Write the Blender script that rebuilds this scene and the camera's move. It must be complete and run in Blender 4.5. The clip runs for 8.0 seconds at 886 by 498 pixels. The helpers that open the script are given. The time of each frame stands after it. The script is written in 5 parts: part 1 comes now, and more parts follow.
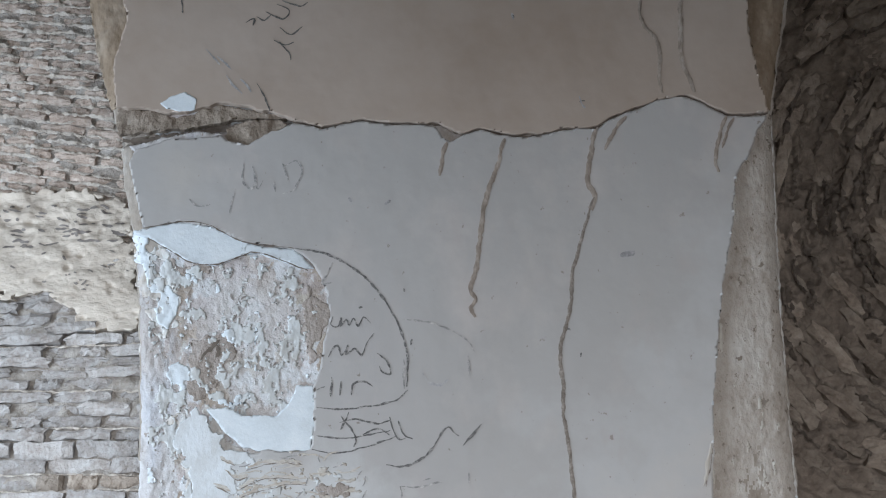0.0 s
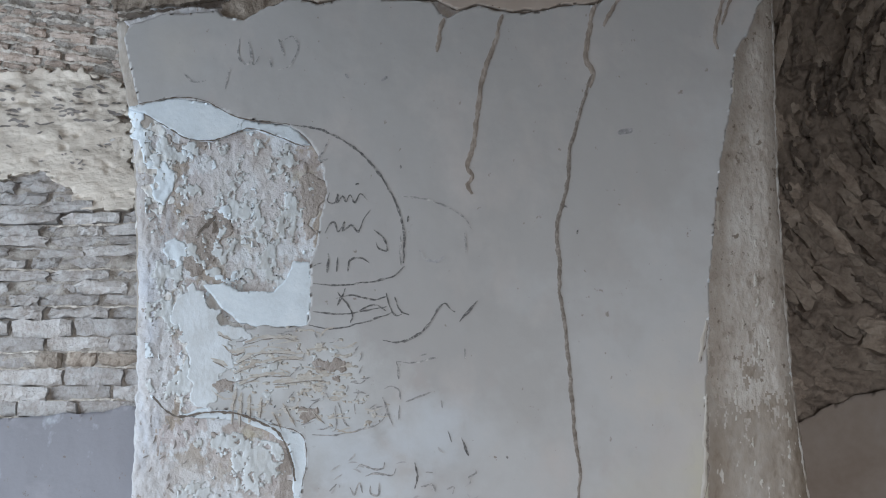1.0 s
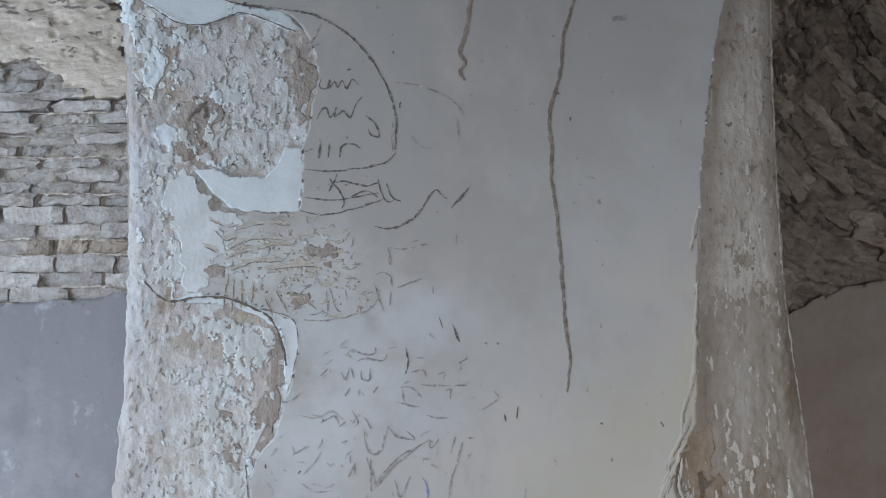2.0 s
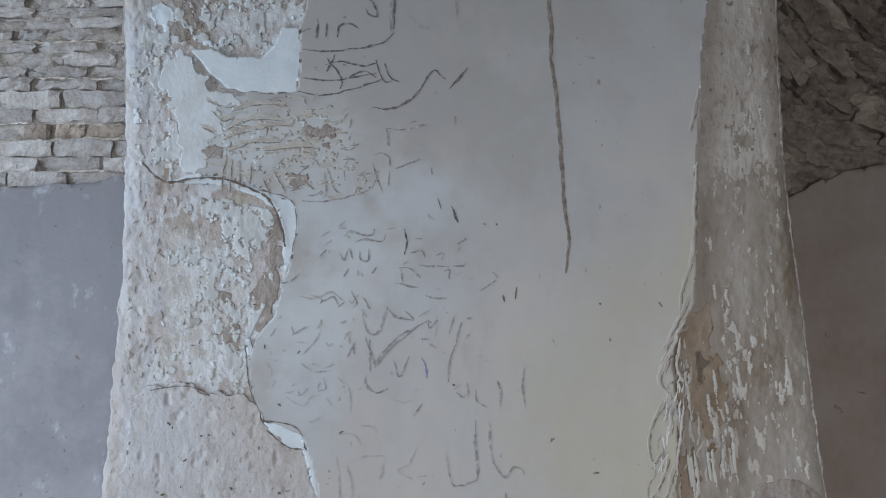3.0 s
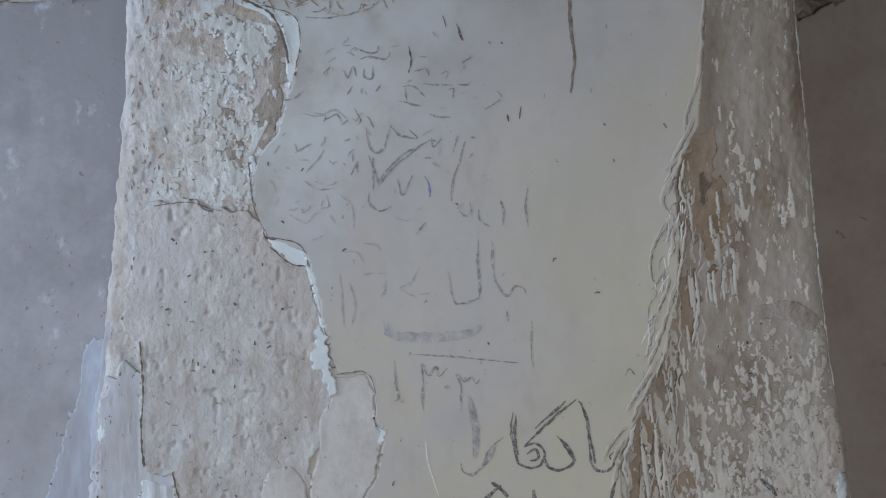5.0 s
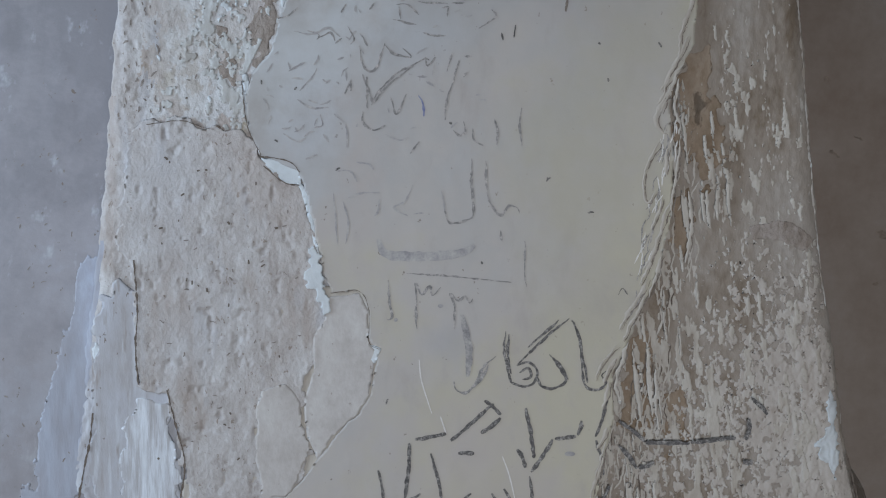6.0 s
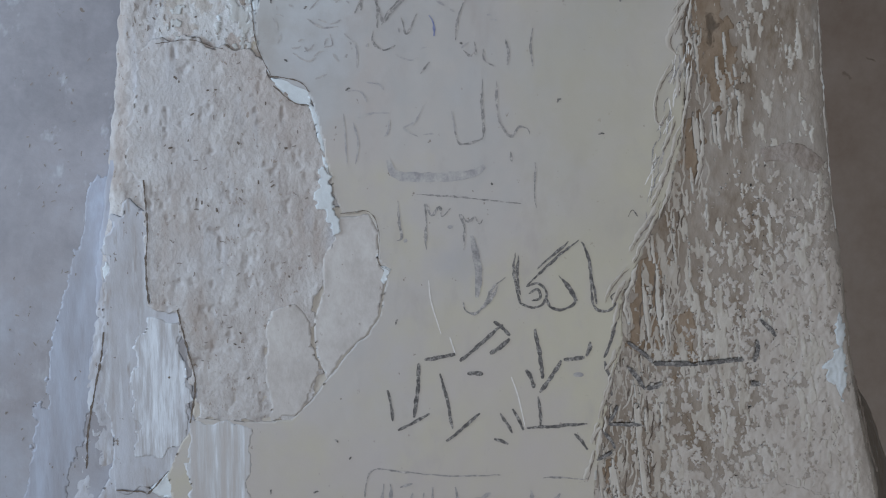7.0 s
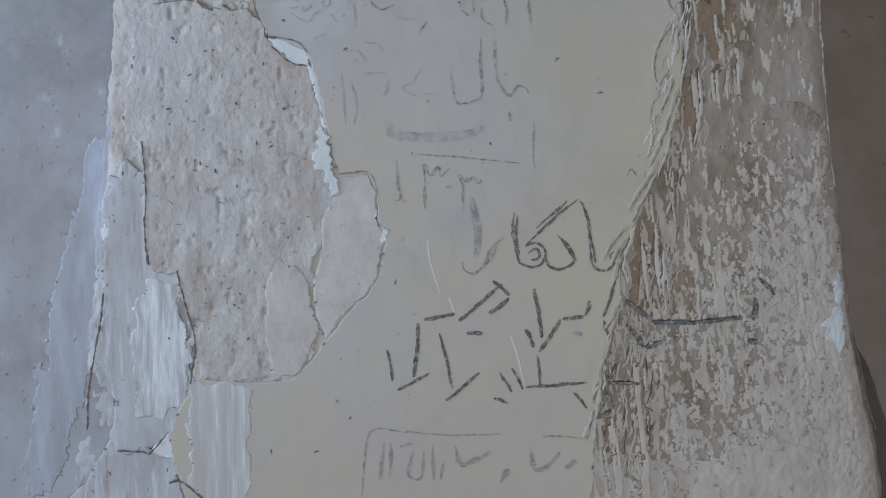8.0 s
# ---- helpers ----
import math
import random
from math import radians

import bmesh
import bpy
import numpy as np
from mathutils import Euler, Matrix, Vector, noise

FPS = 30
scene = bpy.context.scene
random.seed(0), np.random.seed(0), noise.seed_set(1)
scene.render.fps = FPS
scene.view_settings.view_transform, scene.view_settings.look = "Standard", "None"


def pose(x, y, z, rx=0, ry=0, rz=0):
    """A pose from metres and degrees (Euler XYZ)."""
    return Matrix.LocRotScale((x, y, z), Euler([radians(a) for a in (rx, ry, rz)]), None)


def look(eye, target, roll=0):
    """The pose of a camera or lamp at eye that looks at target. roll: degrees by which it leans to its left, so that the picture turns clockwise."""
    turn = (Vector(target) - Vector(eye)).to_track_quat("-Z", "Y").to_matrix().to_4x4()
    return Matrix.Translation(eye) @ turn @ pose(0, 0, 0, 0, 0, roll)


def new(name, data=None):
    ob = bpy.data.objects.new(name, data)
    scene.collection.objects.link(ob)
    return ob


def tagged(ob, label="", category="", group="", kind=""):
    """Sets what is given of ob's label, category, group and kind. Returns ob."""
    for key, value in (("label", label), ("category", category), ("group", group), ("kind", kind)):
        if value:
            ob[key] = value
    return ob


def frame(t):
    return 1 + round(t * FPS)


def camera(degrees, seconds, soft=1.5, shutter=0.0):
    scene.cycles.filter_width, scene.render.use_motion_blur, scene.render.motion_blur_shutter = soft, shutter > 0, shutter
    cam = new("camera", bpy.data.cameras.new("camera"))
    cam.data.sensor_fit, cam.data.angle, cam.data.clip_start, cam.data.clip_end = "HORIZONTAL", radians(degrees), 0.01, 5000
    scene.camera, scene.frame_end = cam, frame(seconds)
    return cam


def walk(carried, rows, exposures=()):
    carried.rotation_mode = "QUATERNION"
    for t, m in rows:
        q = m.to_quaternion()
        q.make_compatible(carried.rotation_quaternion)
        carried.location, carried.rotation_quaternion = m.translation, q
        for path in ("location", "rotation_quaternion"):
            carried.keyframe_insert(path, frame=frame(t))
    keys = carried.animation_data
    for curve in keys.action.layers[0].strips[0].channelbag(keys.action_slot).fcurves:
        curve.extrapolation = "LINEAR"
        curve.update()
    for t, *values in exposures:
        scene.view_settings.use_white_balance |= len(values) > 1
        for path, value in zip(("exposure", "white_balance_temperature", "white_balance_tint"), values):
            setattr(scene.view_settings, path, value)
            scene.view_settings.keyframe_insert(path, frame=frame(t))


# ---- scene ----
cam = camera(30.66, 8.0, soft=1.12)
# seconds, eye, target, roll: a hand-held tilt down the pier
PATH = [
    (0, (-0.0182, -0.0438, 2.0778), (-0.0160, 1.9031, 2.5354), -0.81),
    (0.5, (-0.0117, -0.0338, 2.0470), (-0.0105, 1.9269, 2.4414), -0.74),
    (1, (-0.0107, -0.0240, 2.0162), (-0.0092, 1.9481, 2.3491), -0.61),
    (2.5, (0.0004, 0.0004, 1.9212), (0.0097, 1.9939, 2.0819), -0.22),
    (3, (0.0032, 0.0087, 1.8833), (0.0092, 2.0062, 1.9838), -0.32),
    (3.5, (0.0103, 0.0125, 1.8558), (0.0087, 2.0120, 1.8992), -0.10),
    (4, (0.0122, 0.0100, 1.8385), (0.0055, 2.0100, 1.8400), 0.48),
    (4.5, (0.0110, 0.0122, 1.8253), (0.0041, 2.0117, 1.7773), 0.28),
    (6, (0.0053, 0.0125, 1.8430), (0.0144, 2.0018, 1.6366), 0.43),
    (6.5, (0.0034, 0.0146, 1.8464), (0.0065, 1.9979, 1.5887), 0.29),
    (7, (0.0028, 0.0154, 1.8457), (0.0017, 1.9920, 1.5410), 0.61),
    (7.5, (0.0011, 0.0131, 1.8450), (-0.0006, 1.9870, 1.5230), 0.70),
    (8, (0.0020, 0.0151, 1.8463), (0.0030, 1.9836, 1.4925), 0.37),
]
walk(cam, [(t, look(eye, target, roll)) for t, eye, target, roll in PATH],
     [(t, stops, kelvin, 10) for t, stops, kelvin in ((0, 0.0, 6200), (0.5, -0.16, 6200), (1.0, -0.31, 6200), (2.5, -0.56, 6100), (4.5, -0.74, 6100), (6.5, -0.76, 6050), (8.0, -0.77, 6000))])

# ---- light ----
world = bpy.data.worlds.new("sky")
scene.world = world
world.use_nodes = True
sky = world.node_tree.nodes.new("ShaderNodeTexSky")
sky.sky_type, sky.sun_disc = "NISHITA", False
sky.sun_elevation, sky.sun_rotation = radians(45), radians(200)
world.node_tree.links.new(sky.outputs[0], world.node_tree.nodes["Background"].inputs[0])
world.node_tree.nodes["Background"].inputs[1].default_value = 0.1


def area_lamp(name, place, target, wide, high, watts, colour):
    data = bpy.data.lights.new(name, "AREA")
    data.shape, data.size, data.size_y, data.energy, data.color = "RECTANGLE", wide, high, watts, colour
    ob = new(name, data)
    ob.matrix_world = look(place, target)
    return ob


area_lamp("sky_light_side", (-3.75, 3.7, 2.3), (0.0, 5.5, 1.9), 2.4, 2.9, 215, (0.79, 0.90, 1.0))
# Added fill lamp out of view beyond the doorway; no such source is known.
area_lamp("front_fill_lamp", (0.6, -11.0, 0.8), (0.4, 5.0, 0.9), 6.0, 2.2, 2000, (1.0, 0.98, 0.955))


# ---- tools ----
def lattice(i, j, seed):
    h = (i * 374761393 + j * 668265263 + seed * 974634777) & 0xFFFFFFFF
    h = ((h ^ (h >> 13)) * 1274126177) & 0xFFFFFFFF
    return ((h ^ (h >> 16)) & 0xFFFF) / 65535.0


def grain(x, z, seed):
    """Smooth random values from -1 to 1, one cell a unit."""
    x, z = np.asarray(x, float), np.asarray(z, float)
    i, j = np.floor(x).astype(np.int64), np.floor(z).astype(np.int64)
    u, v = x - i, z - j
    u, v = u * u * (3 - 2 * u), v * v * (3 - 2 * v)
    low = lattice(i, j, seed) * (1 - u) + lattice(i + 1, j, seed) * u
    high = lattice(i, j + 1, seed) * (1 - u) + lattice(i + 1, j + 1, seed) * u
    return 2 * (low * (1 - v) + high * v) - 1


def fractal(x, z, seed, octaves=4, gain=0.5):
    total, size = 0.0, 1.0
    for n in range(octaves):
        total = total + size * grain(x * 2**n, z * 2**n, seed + 17 * n)
        size *= gain
    return total


def distance(x, z, outline):
    """Signed distance to a closed outline, negative inside."""
    best, inside = np.full(x.shape, 1e9), np.zeros(x.shape, bool)
    pts = np.array(outline, float)
    for (ax, az), (bx, bz) in zip(pts, np.roll(pts, -1, 0)):
        dx, dz = bx - ax, bz - az
        k = np.clip(((x - ax) * dx + (z - az) * dz) / (dx * dx + dz * dz + 1e-12), 0, 1)
        best = np.minimum(best, np.hypot(x - ax - k * dx, z - az - k * dz))
        if abs(dz) > 1e-9:
            inside ^= ((az > z) != (bz > z)) & (x < (z - az) / dz * dx + ax)
    return np.where(inside, -best, best)


def mesh_object(name, verts, faces, material, parent=None, label="", smooth=False):
    data = bpy.data.meshes.new(name)
    data.from_pydata([tuple(map(float, v)) for v in verts], [], [tuple(map(int, f)) for f in faces])
    if isinstance(material, (list, tuple)):
        for m in material:
            data.materials.append(m)
    else:
        data.materials.append(material)
    data.update()
    if smooth:
        data.shade_smooth()
    ob = new(name, data)
    if parent:
        ob.parent = parent
    return tagged(ob, label)


def part(name, bm, material, parent=None, label=""):
    data = bpy.data.meshes.new(name)
    bm.to_mesh(data)
    bm.free()
    data.materials.append(material)
    ob = new(name, data)
    if parent:
        ob.parent = parent
    return tagged(ob, label)


def masked(name, x, z, field, depth, thick, material, parent=None, label=""):
    """A sheet over the part of a grid where field < 0, cut cleanly along its edge, with a rim that goes thick metres back."""
    h = x[0, 1] - x[0, 0]
    gz, gx = np.gradient(field, h)
    size = np.maximum(gx * gx + gz * gz, 0.15)
    near = np.abs(field) < 0.74 * h * np.sqrt(size)
    move = np.where(near, field, 0) / size
    px, pz = x - np.clip(move * gx, -1.0 * h, 1.0 * h), z - np.clip(move * gz, -1.0 * h, 1.0 * h)
    keep = field < 0.74 * h * np.sqrt(size)
    quad = keep[:-1, :-1] & keep[1:, :-1] & keep[:-1, 1:] & keep[1:, 1:]
    rows, cols = np.nonzero(quad)
    n = x.shape[1]
    faces = np.stack([rows * n + cols, rows * n + cols + 1, (rows + 1) * n + cols + 1, (rows + 1) * n + cols], 1)
    if not len(faces):
        return None
    used, index = np.unique(faces, return_inverse=True)
    faces = index.reshape(-1, 4)
    vx, vz = px.ravel()[used], pz.ravel()[used]
    edges = np.concatenate([faces[:, [0, 1]], faces[:, [1, 2]], faces[:, [2, 3]], faces[:, [3, 0]]])
    key = np.sort(edges, 1)
    _, first, count = np.unique(key[:, 0] * (len(used) + 1) + key[:, 1], return_index=True, return_counts=True)
    rim = edges[first[count == 1]]
    border = np.unique(rim)
    at = used[border]
    pull = field.ravel()[at] / size.ravel()[at]
    vx[border] = x.ravel()[at] - np.clip(pull * gx.ravel()[at], -1.5 * h, 1.5 * h)
    vz[border] = z.ravel()[at] - np.clip(pull * gz.ravel()[at], -1.5 * h, 1.5 * h)
    verts = np.stack([vx, depth(vx, vz), vz], 1)
    ring, back = np.unique(rim, return_inverse=True)
    back = back.reshape(-1, 2) + len(verts)
    behind = verts[ring] + (0, thick, 0)
    rims = np.stack([rim[:, 1], rim[:, 0], back[:, 0], back[:, 1]], 1)
    ob = mesh_object(name, np.concatenate([verts, behind]), np.concatenate([faces, rims]), material, parent, label)
    flags = np.zeros(len(faces) + len(rims), bool)
    flags[: len(faces)] = True
    ob.data.polygons.foreach_set("use_smooth", flags)
    return ob


def grid(x0, x1, z0, z1, step):
    return np.meshgrid(np.arange(x0, x1 + step, step), np.arange(z0, z1 + step, step))


def sheet(name, outline, depth, thick, material, parent, label="", step=0.008, rag=0.006, scale=30, seed=1):
    """A layer of render with a ragged outline."""
    pts = np.array(outline)
    x, z = grid(pts[:, 0].min() - 0.03, pts[:, 0].max() + 0.03, pts[:, 1].min() - 0.03, pts[:, 1].max() + 0.03, step)
    field = distance(x, z, outline) + rag * fractal(x * scale, z * scale, seed, 3)
    return masked(name, x, z, field, depth, thick, material, parent, label)


def curve_points(pts, step=0.006):
    """A smooth line through a few points."""
    p = np.array(pts, float)
    p = np.concatenate([[2 * p[0] - p[1]], p, [2 * p[-1] - p[-2]]])
    out = []
    for a, b, c, d in zip(p, p[1:], p[2:], p[3:]):
        k = np.linspace(0, 1, max(2, int(np.hypot(*(c - b)) / step)), endpoint=False)[:, None]
        out.append(0.5 * (2 * b + (c - a) * k + (2 * a - 5 * b + 4 * c - d) * k * k + (3 * b - a - 3 * c + d) * k**3))
    return np.concatenate(out + [p[-2:-1]])


def ribbons(name, lines, width, depth, material, parent, label="", proud=0.0012, dome=0.0, rough=0.25, taper=0.5, wander=0.0, seed=1):
    """Drawn or dripped lines, each a strip that lies on the wall."""
    verts, faces = [], []
    for n, pts in enumerate(lines):
        p = curve_points(pts)
        s = np.r_[0, np.cumsum(np.hypot(*np.diff(p, axis=0).T))]
        way = np.gradient(p, axis=0)
        way /= np.maximum(np.hypot(*way.T), 1e-9)[:, None]
        side = np.stack([-way[:, 1], way[:, 0]], 1)
        p = p + side * (wander * fractal(s * 40, s * 0 + n, seed + n, 3))[:, None]
        ends = np.minimum(1, np.minimum(s, s[-1] - s) / (0.25 * s[-1] + 1e-6)) ** 0.5
        w = 0.5 * width * (1 - taper + taper * ends) * (1 + rough * fractal(s * 90, s * 0 + 3.3 * n, seed + 5, 2))
        start = len(verts)
        for k, off in ((-1.0, 0), (0.0, dome), (1.0, 0)):
            q = p + side * (k * w)[:, None]
            y = depth(q[:, 0], q[:, 1]) - proud - off
            verts.extend(np.stack([q[:, 0], y, q[:, 1]], 1))
        m = len(p)
        for k in (0, 1):
            a = start + k * m + np.arange(m - 1)
            faces.extend(np.stack([a, a + 1, a + m + 1, a + m], 1))
    return mesh_object(name, verts, faces, material, parent, label, smooth=True)


def box(name, low, high, material, parent=None, label=""):
    bm = bmesh.new()
    bmesh.ops.create_cube(bm, size=1)
    size = Vector(high) - Vector(low)
    for v in bm.verts:
        v.co = Vector(low) + Vector((size[k] * (v.co[k] + 0.5) for k in range(3)))
    return part(name, bm, material, parent, label)


# ---- materials ----
def surface(name, colours, scale=6.0, stretch=(1, 1, 1), fine=60.0, contrast=0.6, bump=0.4, bump_scale=90.0, rough=0.9,
            flecks=None, fleck_scale=40.0, fleck_stretch=(1, 1, 1), fleck_cut=0.62, per_object=0.0, bump_depth=0.004, drift=None, more=(), blooms=()):
    """A dusty mineral surface: broad stains, fine grain, flecks and relief."""
    mat = bpy.data.materials.new(name)
    mat.use_nodes = True
    tree = mat.node_tree
    node, link = tree.nodes.new, tree.links.new
    shader = tree.nodes["Principled BSDF"]
    shader.inputs["Roughness"].default_value = rough
    shader.inputs["Specular IOR Level"].default_value = 0.25
    place = node("ShaderNodeTexCoord")
    bent = node("ShaderNodeMapping")
    bent.inputs["Scale"].default_value = stretch
    source = node("ShaderNodeNewGeometry").outputs["Position"] if per_object else place.outputs["Object"]
    link(source, bent.inputs[0])

    def noise_node(size, detail, source):
        tex = node("ShaderNodeTexNoise")
        tex.inputs["Scale"].default_value, tex.inputs["Detail"].default_value = size, detail
        tex.inputs["Roughness"].default_value = 0.62
        link(source, tex.inputs["Vector"])
        return tex.outputs["Fac"]

    broad, small = noise_node(scale, 5, bent.outputs[0]), noise_node(fine, 4, bent.outputs[0])
    blend = node("ShaderNodeMath")
    blend.operation = "MULTIPLY_ADD"
    link(small, blend.inputs[0])
    blend.inputs[1].default_value = contrast
    shift = node("ShaderNodeMath")
    shift.operation = "MULTIPLY_ADD"
    link(broad, shift.inputs[0])
    shift.inputs[1].default_value, shift.inputs[2].default_value = 1.9, -0.45 - 0.5 * contrast
    link(shift.outputs[0], blend.inputs[2])
    ramp = node("ShaderNodeValToRGB")
    while len(ramp.color_ramp.elements) < len(colours):
        ramp.color_ramp.elements.new(0.5)
    for n, (e, c) in enumerate(zip(ramp.color_ramp.elements, colours)):
        e.position, e.color = 0.12 + 0.76 * n / (len(colours) - 1), (*c, 1)
    mixed = blend.outputs[0]
    if drift:
        lay_out, lean_sum = node("ShaderNodeVectorMath"), node("ShaderNodeMath")
        lay_out.operation, lean_sum.operation = "DOT_PRODUCT", "ADD"
        lay_out.inputs[1].default_value = (drift[0], 0, drift[1])
        link(place.outputs["Object"], lay_out.inputs[0])
        shifted = node("ShaderNodeMath")
        shifted.operation = "ADD"
        shifted.inputs[1].default_value = drift[2]
        link(lay_out.outputs["Value"], shifted.inputs[0])
        link(mixed, lean_sum.inputs[0])
        link(shifted.outputs[0], lean_sum.inputs[1])
        mixed = lean_sum.outputs[0]
    link(mixed, ramp.inputs[0])
    colour = ramp.outputs[0]
    if flecks:
        turn = node("ShaderNodeMapping")
        turn.inputs["Scale"].default_value = fleck_stretch
        link(place.outputs["Object"], turn.inputs[0])
        spots = noise_node(fleck_scale, 3, turn.outputs[0])
        cut = node("ShaderNodeMapRange")
        cut.inputs["From Min"].default_value, cut.inputs["From Max"].default_value = fleck_cut, fleck_cut + 0.05
        link(spots, cut.inputs["Value"])
        mix = node("ShaderNodeMix")
        mix.data_type = "RGBA"
        link(cut.outputs[0], mix.inputs["Factor"])
        link(colour, mix.inputs["A"])
        mix.inputs["B"].default_value = (*flecks, 1)
        colour = mix.outputs["Result"]
    for tint, size, shape, low, soft in more:
        turn = node("ShaderNodeMapping")
        turn.inputs["Scale"].default_value = shape
        turn.inputs["Location"].default_value = (3.1 * size, 0.7, 1.9)
        link(place.outputs["Object"], turn.inputs[0])
        cut = node("ShaderNodeMapRange")
        cut.inputs["From Min"].default_value, cut.inputs["From Max"].default_value = low, low + soft
        link(noise_node(size, 4, turn.outputs[0]), cut.inputs["Value"])
        mix = node("ShaderNodeMix")
        mix.data_type = "RGBA"
        link(cut.outputs[0], mix.inputs["Factor"])
        link(colour, mix.inputs["A"])
        mix.inputs["B"].default_value = (*tint, 1)
        colour = mix.outputs["Result"]
    for tint, (bx, bz), reach, amount in blooms:
        away = node("ShaderNodeVectorMath")
        away.operation = "DISTANCE"
        flat = node("ShaderNodeMapping")
        flat.inputs["Scale"].default_value = (1, 0, 1)
        link(place.outputs["Object"], flat.inputs[0])
        link(flat.outputs[0], away.inputs[0])
        away.inputs[1].default_value = (bx, 0, bz)
        wave = node("ShaderNodeMath")
        wave.operation = "MULTIPLY_ADD"
        link(noise_node(11, 5, flat.outputs[0]), wave.inputs[0])
        wave.inputs[1].default_value = 1.3 * reach
        link(away.outputs["Value"], wave.inputs[2])
        cut = node("ShaderNodeMapRange")
        cut.inputs["From Min"].default_value, cut.inputs["From Max"].default_value = 1.7 * reach, 0.7 * reach
        cut.inputs["To Max"].default_value = amount
        link(wave.outputs[0], cut.inputs["Value"])
        mix = node("ShaderNodeMix")
        mix.data_type = "RGBA"
        link(cut.outputs[0], mix.inputs["Factor"])
        link(colour, mix.inputs["A"])
        mix.inputs["B"].default_value = (*tint, 1)
        colour = mix.outputs["Result"]
    if per_object:
        info = node("ShaderNodeObjectInfo")
        vary = node("ShaderNodeMapRange")
        vary.inputs["To Min"].default_value, vary.inputs["To Max"].default_value = 1 - per_object, 1 + per_object
        link(info.outputs["Random"], vary.inputs["Value"])
        tone = node("ShaderNodeHueSaturation")
        link(vary.outputs[0], tone.inputs["Value"])
        link(colour, tone.inputs["Color"])
        colour = tone.outputs[0]
    link(colour, shader.inputs["Base Color"])
    if bump:
        relief = node("ShaderNodeBump")
        relief.inputs["Strength"].default_value, relief.inputs["Distance"].default_value = bump, bump_depth
        link(noise_node(bump_scale, 6, bent.outputs[0]), relief.inputs["Height"])
        link(relief.outputs[0], shader.inputs["Normal"])
    return mat


# Drift puts some of the light's falloff into the colour: darker towards the top.
PLASTER = surface("lime_plaster", [(0.352, 0.343, 0.338), (0.394, 0.391, 0.394), (0.428, 0.411, 0.398), (0.437, 0.416, 0.345)], scale=1.4, fine=9, contrast=0.35,
                  bump=0.3, bump_scale=22, rough=0.7, bump_depth=0.003, flecks=(0.35, 0.33, 0.30), fleck_scale=60, fleck_cut=0.71, drift=(0.58, -0.42, 0.63),
                  more=[((0.412, 0.386, 0.376), 5, (1, 1, 0.7), 0.52, 0.25), ((0.37, 0.345, 0.335), 9, (1, 1, 0.5), 0.58, 0.22), ((0.24, 0.215, 0.195), 42, (1, 1, 0.8), 0.69, 0.03)],
                  blooms=[((0.49, 0.518, 0.545), spot, size, 0.75) for spot, size in zip([(-0.455, 1.891), (-0.316, 1.96), (-0.229, 2.116), (-0.651, 2.487), (-0.369, 2.275), (-0.08, 2.30)], (0.20, 0.20, 0.18, 0.18, 0.18, 0.14))]
                  + [((0.445, 0.472, 0.51), spot, 0.17, 0.55) for spot in [(-0.28, 2.22), (-0.02, 2.28), (-0.38, 1.74), (-0.05, 1.98), (-0.43, 1.60)]] + [((0.345, 0.345, 0.37), (0.05, 1.03), 0.09, 0.6), ((0.39, 0.365, 0.34), (-0.86, 3.52), 0.12, 0.6)]
                  + [((0.50, 0.51, 0.515), spot, 0.16, 0.6) for spot in [(-0.5, 2.45), (-0.36, 2.52), (-0.27, 2.42), (-0.62, 2.5)]]
                  + [((0.40, 0.383, 0.325), spot, 0.24, 0.65) for spot in [(0.5, 1.78), (0.42, 1.45), (0.56, 1.55), (0.48, 1.18), (0.35, 1.65), (0.62, 1.98)]]
                  + [((0.425, 0.396, 0.388), spot, 0.26, 0.75) for spot in [(-0.3, 0.35), (0.0, 0.3), (0.3, 0.4), (-0.6, 0.3), (0.12, 0.68), (-0.1, 0.05), (-0.6, 0.0), (0.35, 0.1)]])
# Brown plaster with the dimmer light high on the pier put into it.
UPPER = surface("shaded_lime_plaster", [(0.285, 0.226, 0.182), (0.334, 0.277, 0.236), (0.373, 0.318, 0.279)], scale=1.3, fine=12, contrast=0.3,
                bump=0.3, bump_scale=22, rough=0.7, bump_depth=0.003)
WHITE = surface("white_gypsum", [(0.501, 0.542, 0.575), (0.551, 0.600, 0.642), (0.600, 0.642, 0.676)], scale=9, fine=70, bump=0.3, rough=0.8)
PALE = surface("worn_gypsum_and_lit_edge", [(0.36, 0.32, 0.28), (0.50, 0.48, 0.46), (0.60, 0.63, 0.64)], scale=16, fine=70, contrast=0.9, bump=0.6, bump_scale=70, stretch=(1, 1, 0.55), more=[((0.19, 0.16, 0.14), 50, (1, 1, 0.55), 0.665, 0.03)])
ABRADED = surface("abraded_plaster", [(0.35, 0.31, 0.265), (0.43, 0.40, 0.362), (0.48, 0.465, 0.44)], scale=20, fine=80, contrast=0.8, bump=0.6, bump_scale=70, stretch=(0.6, 1, 1.6))
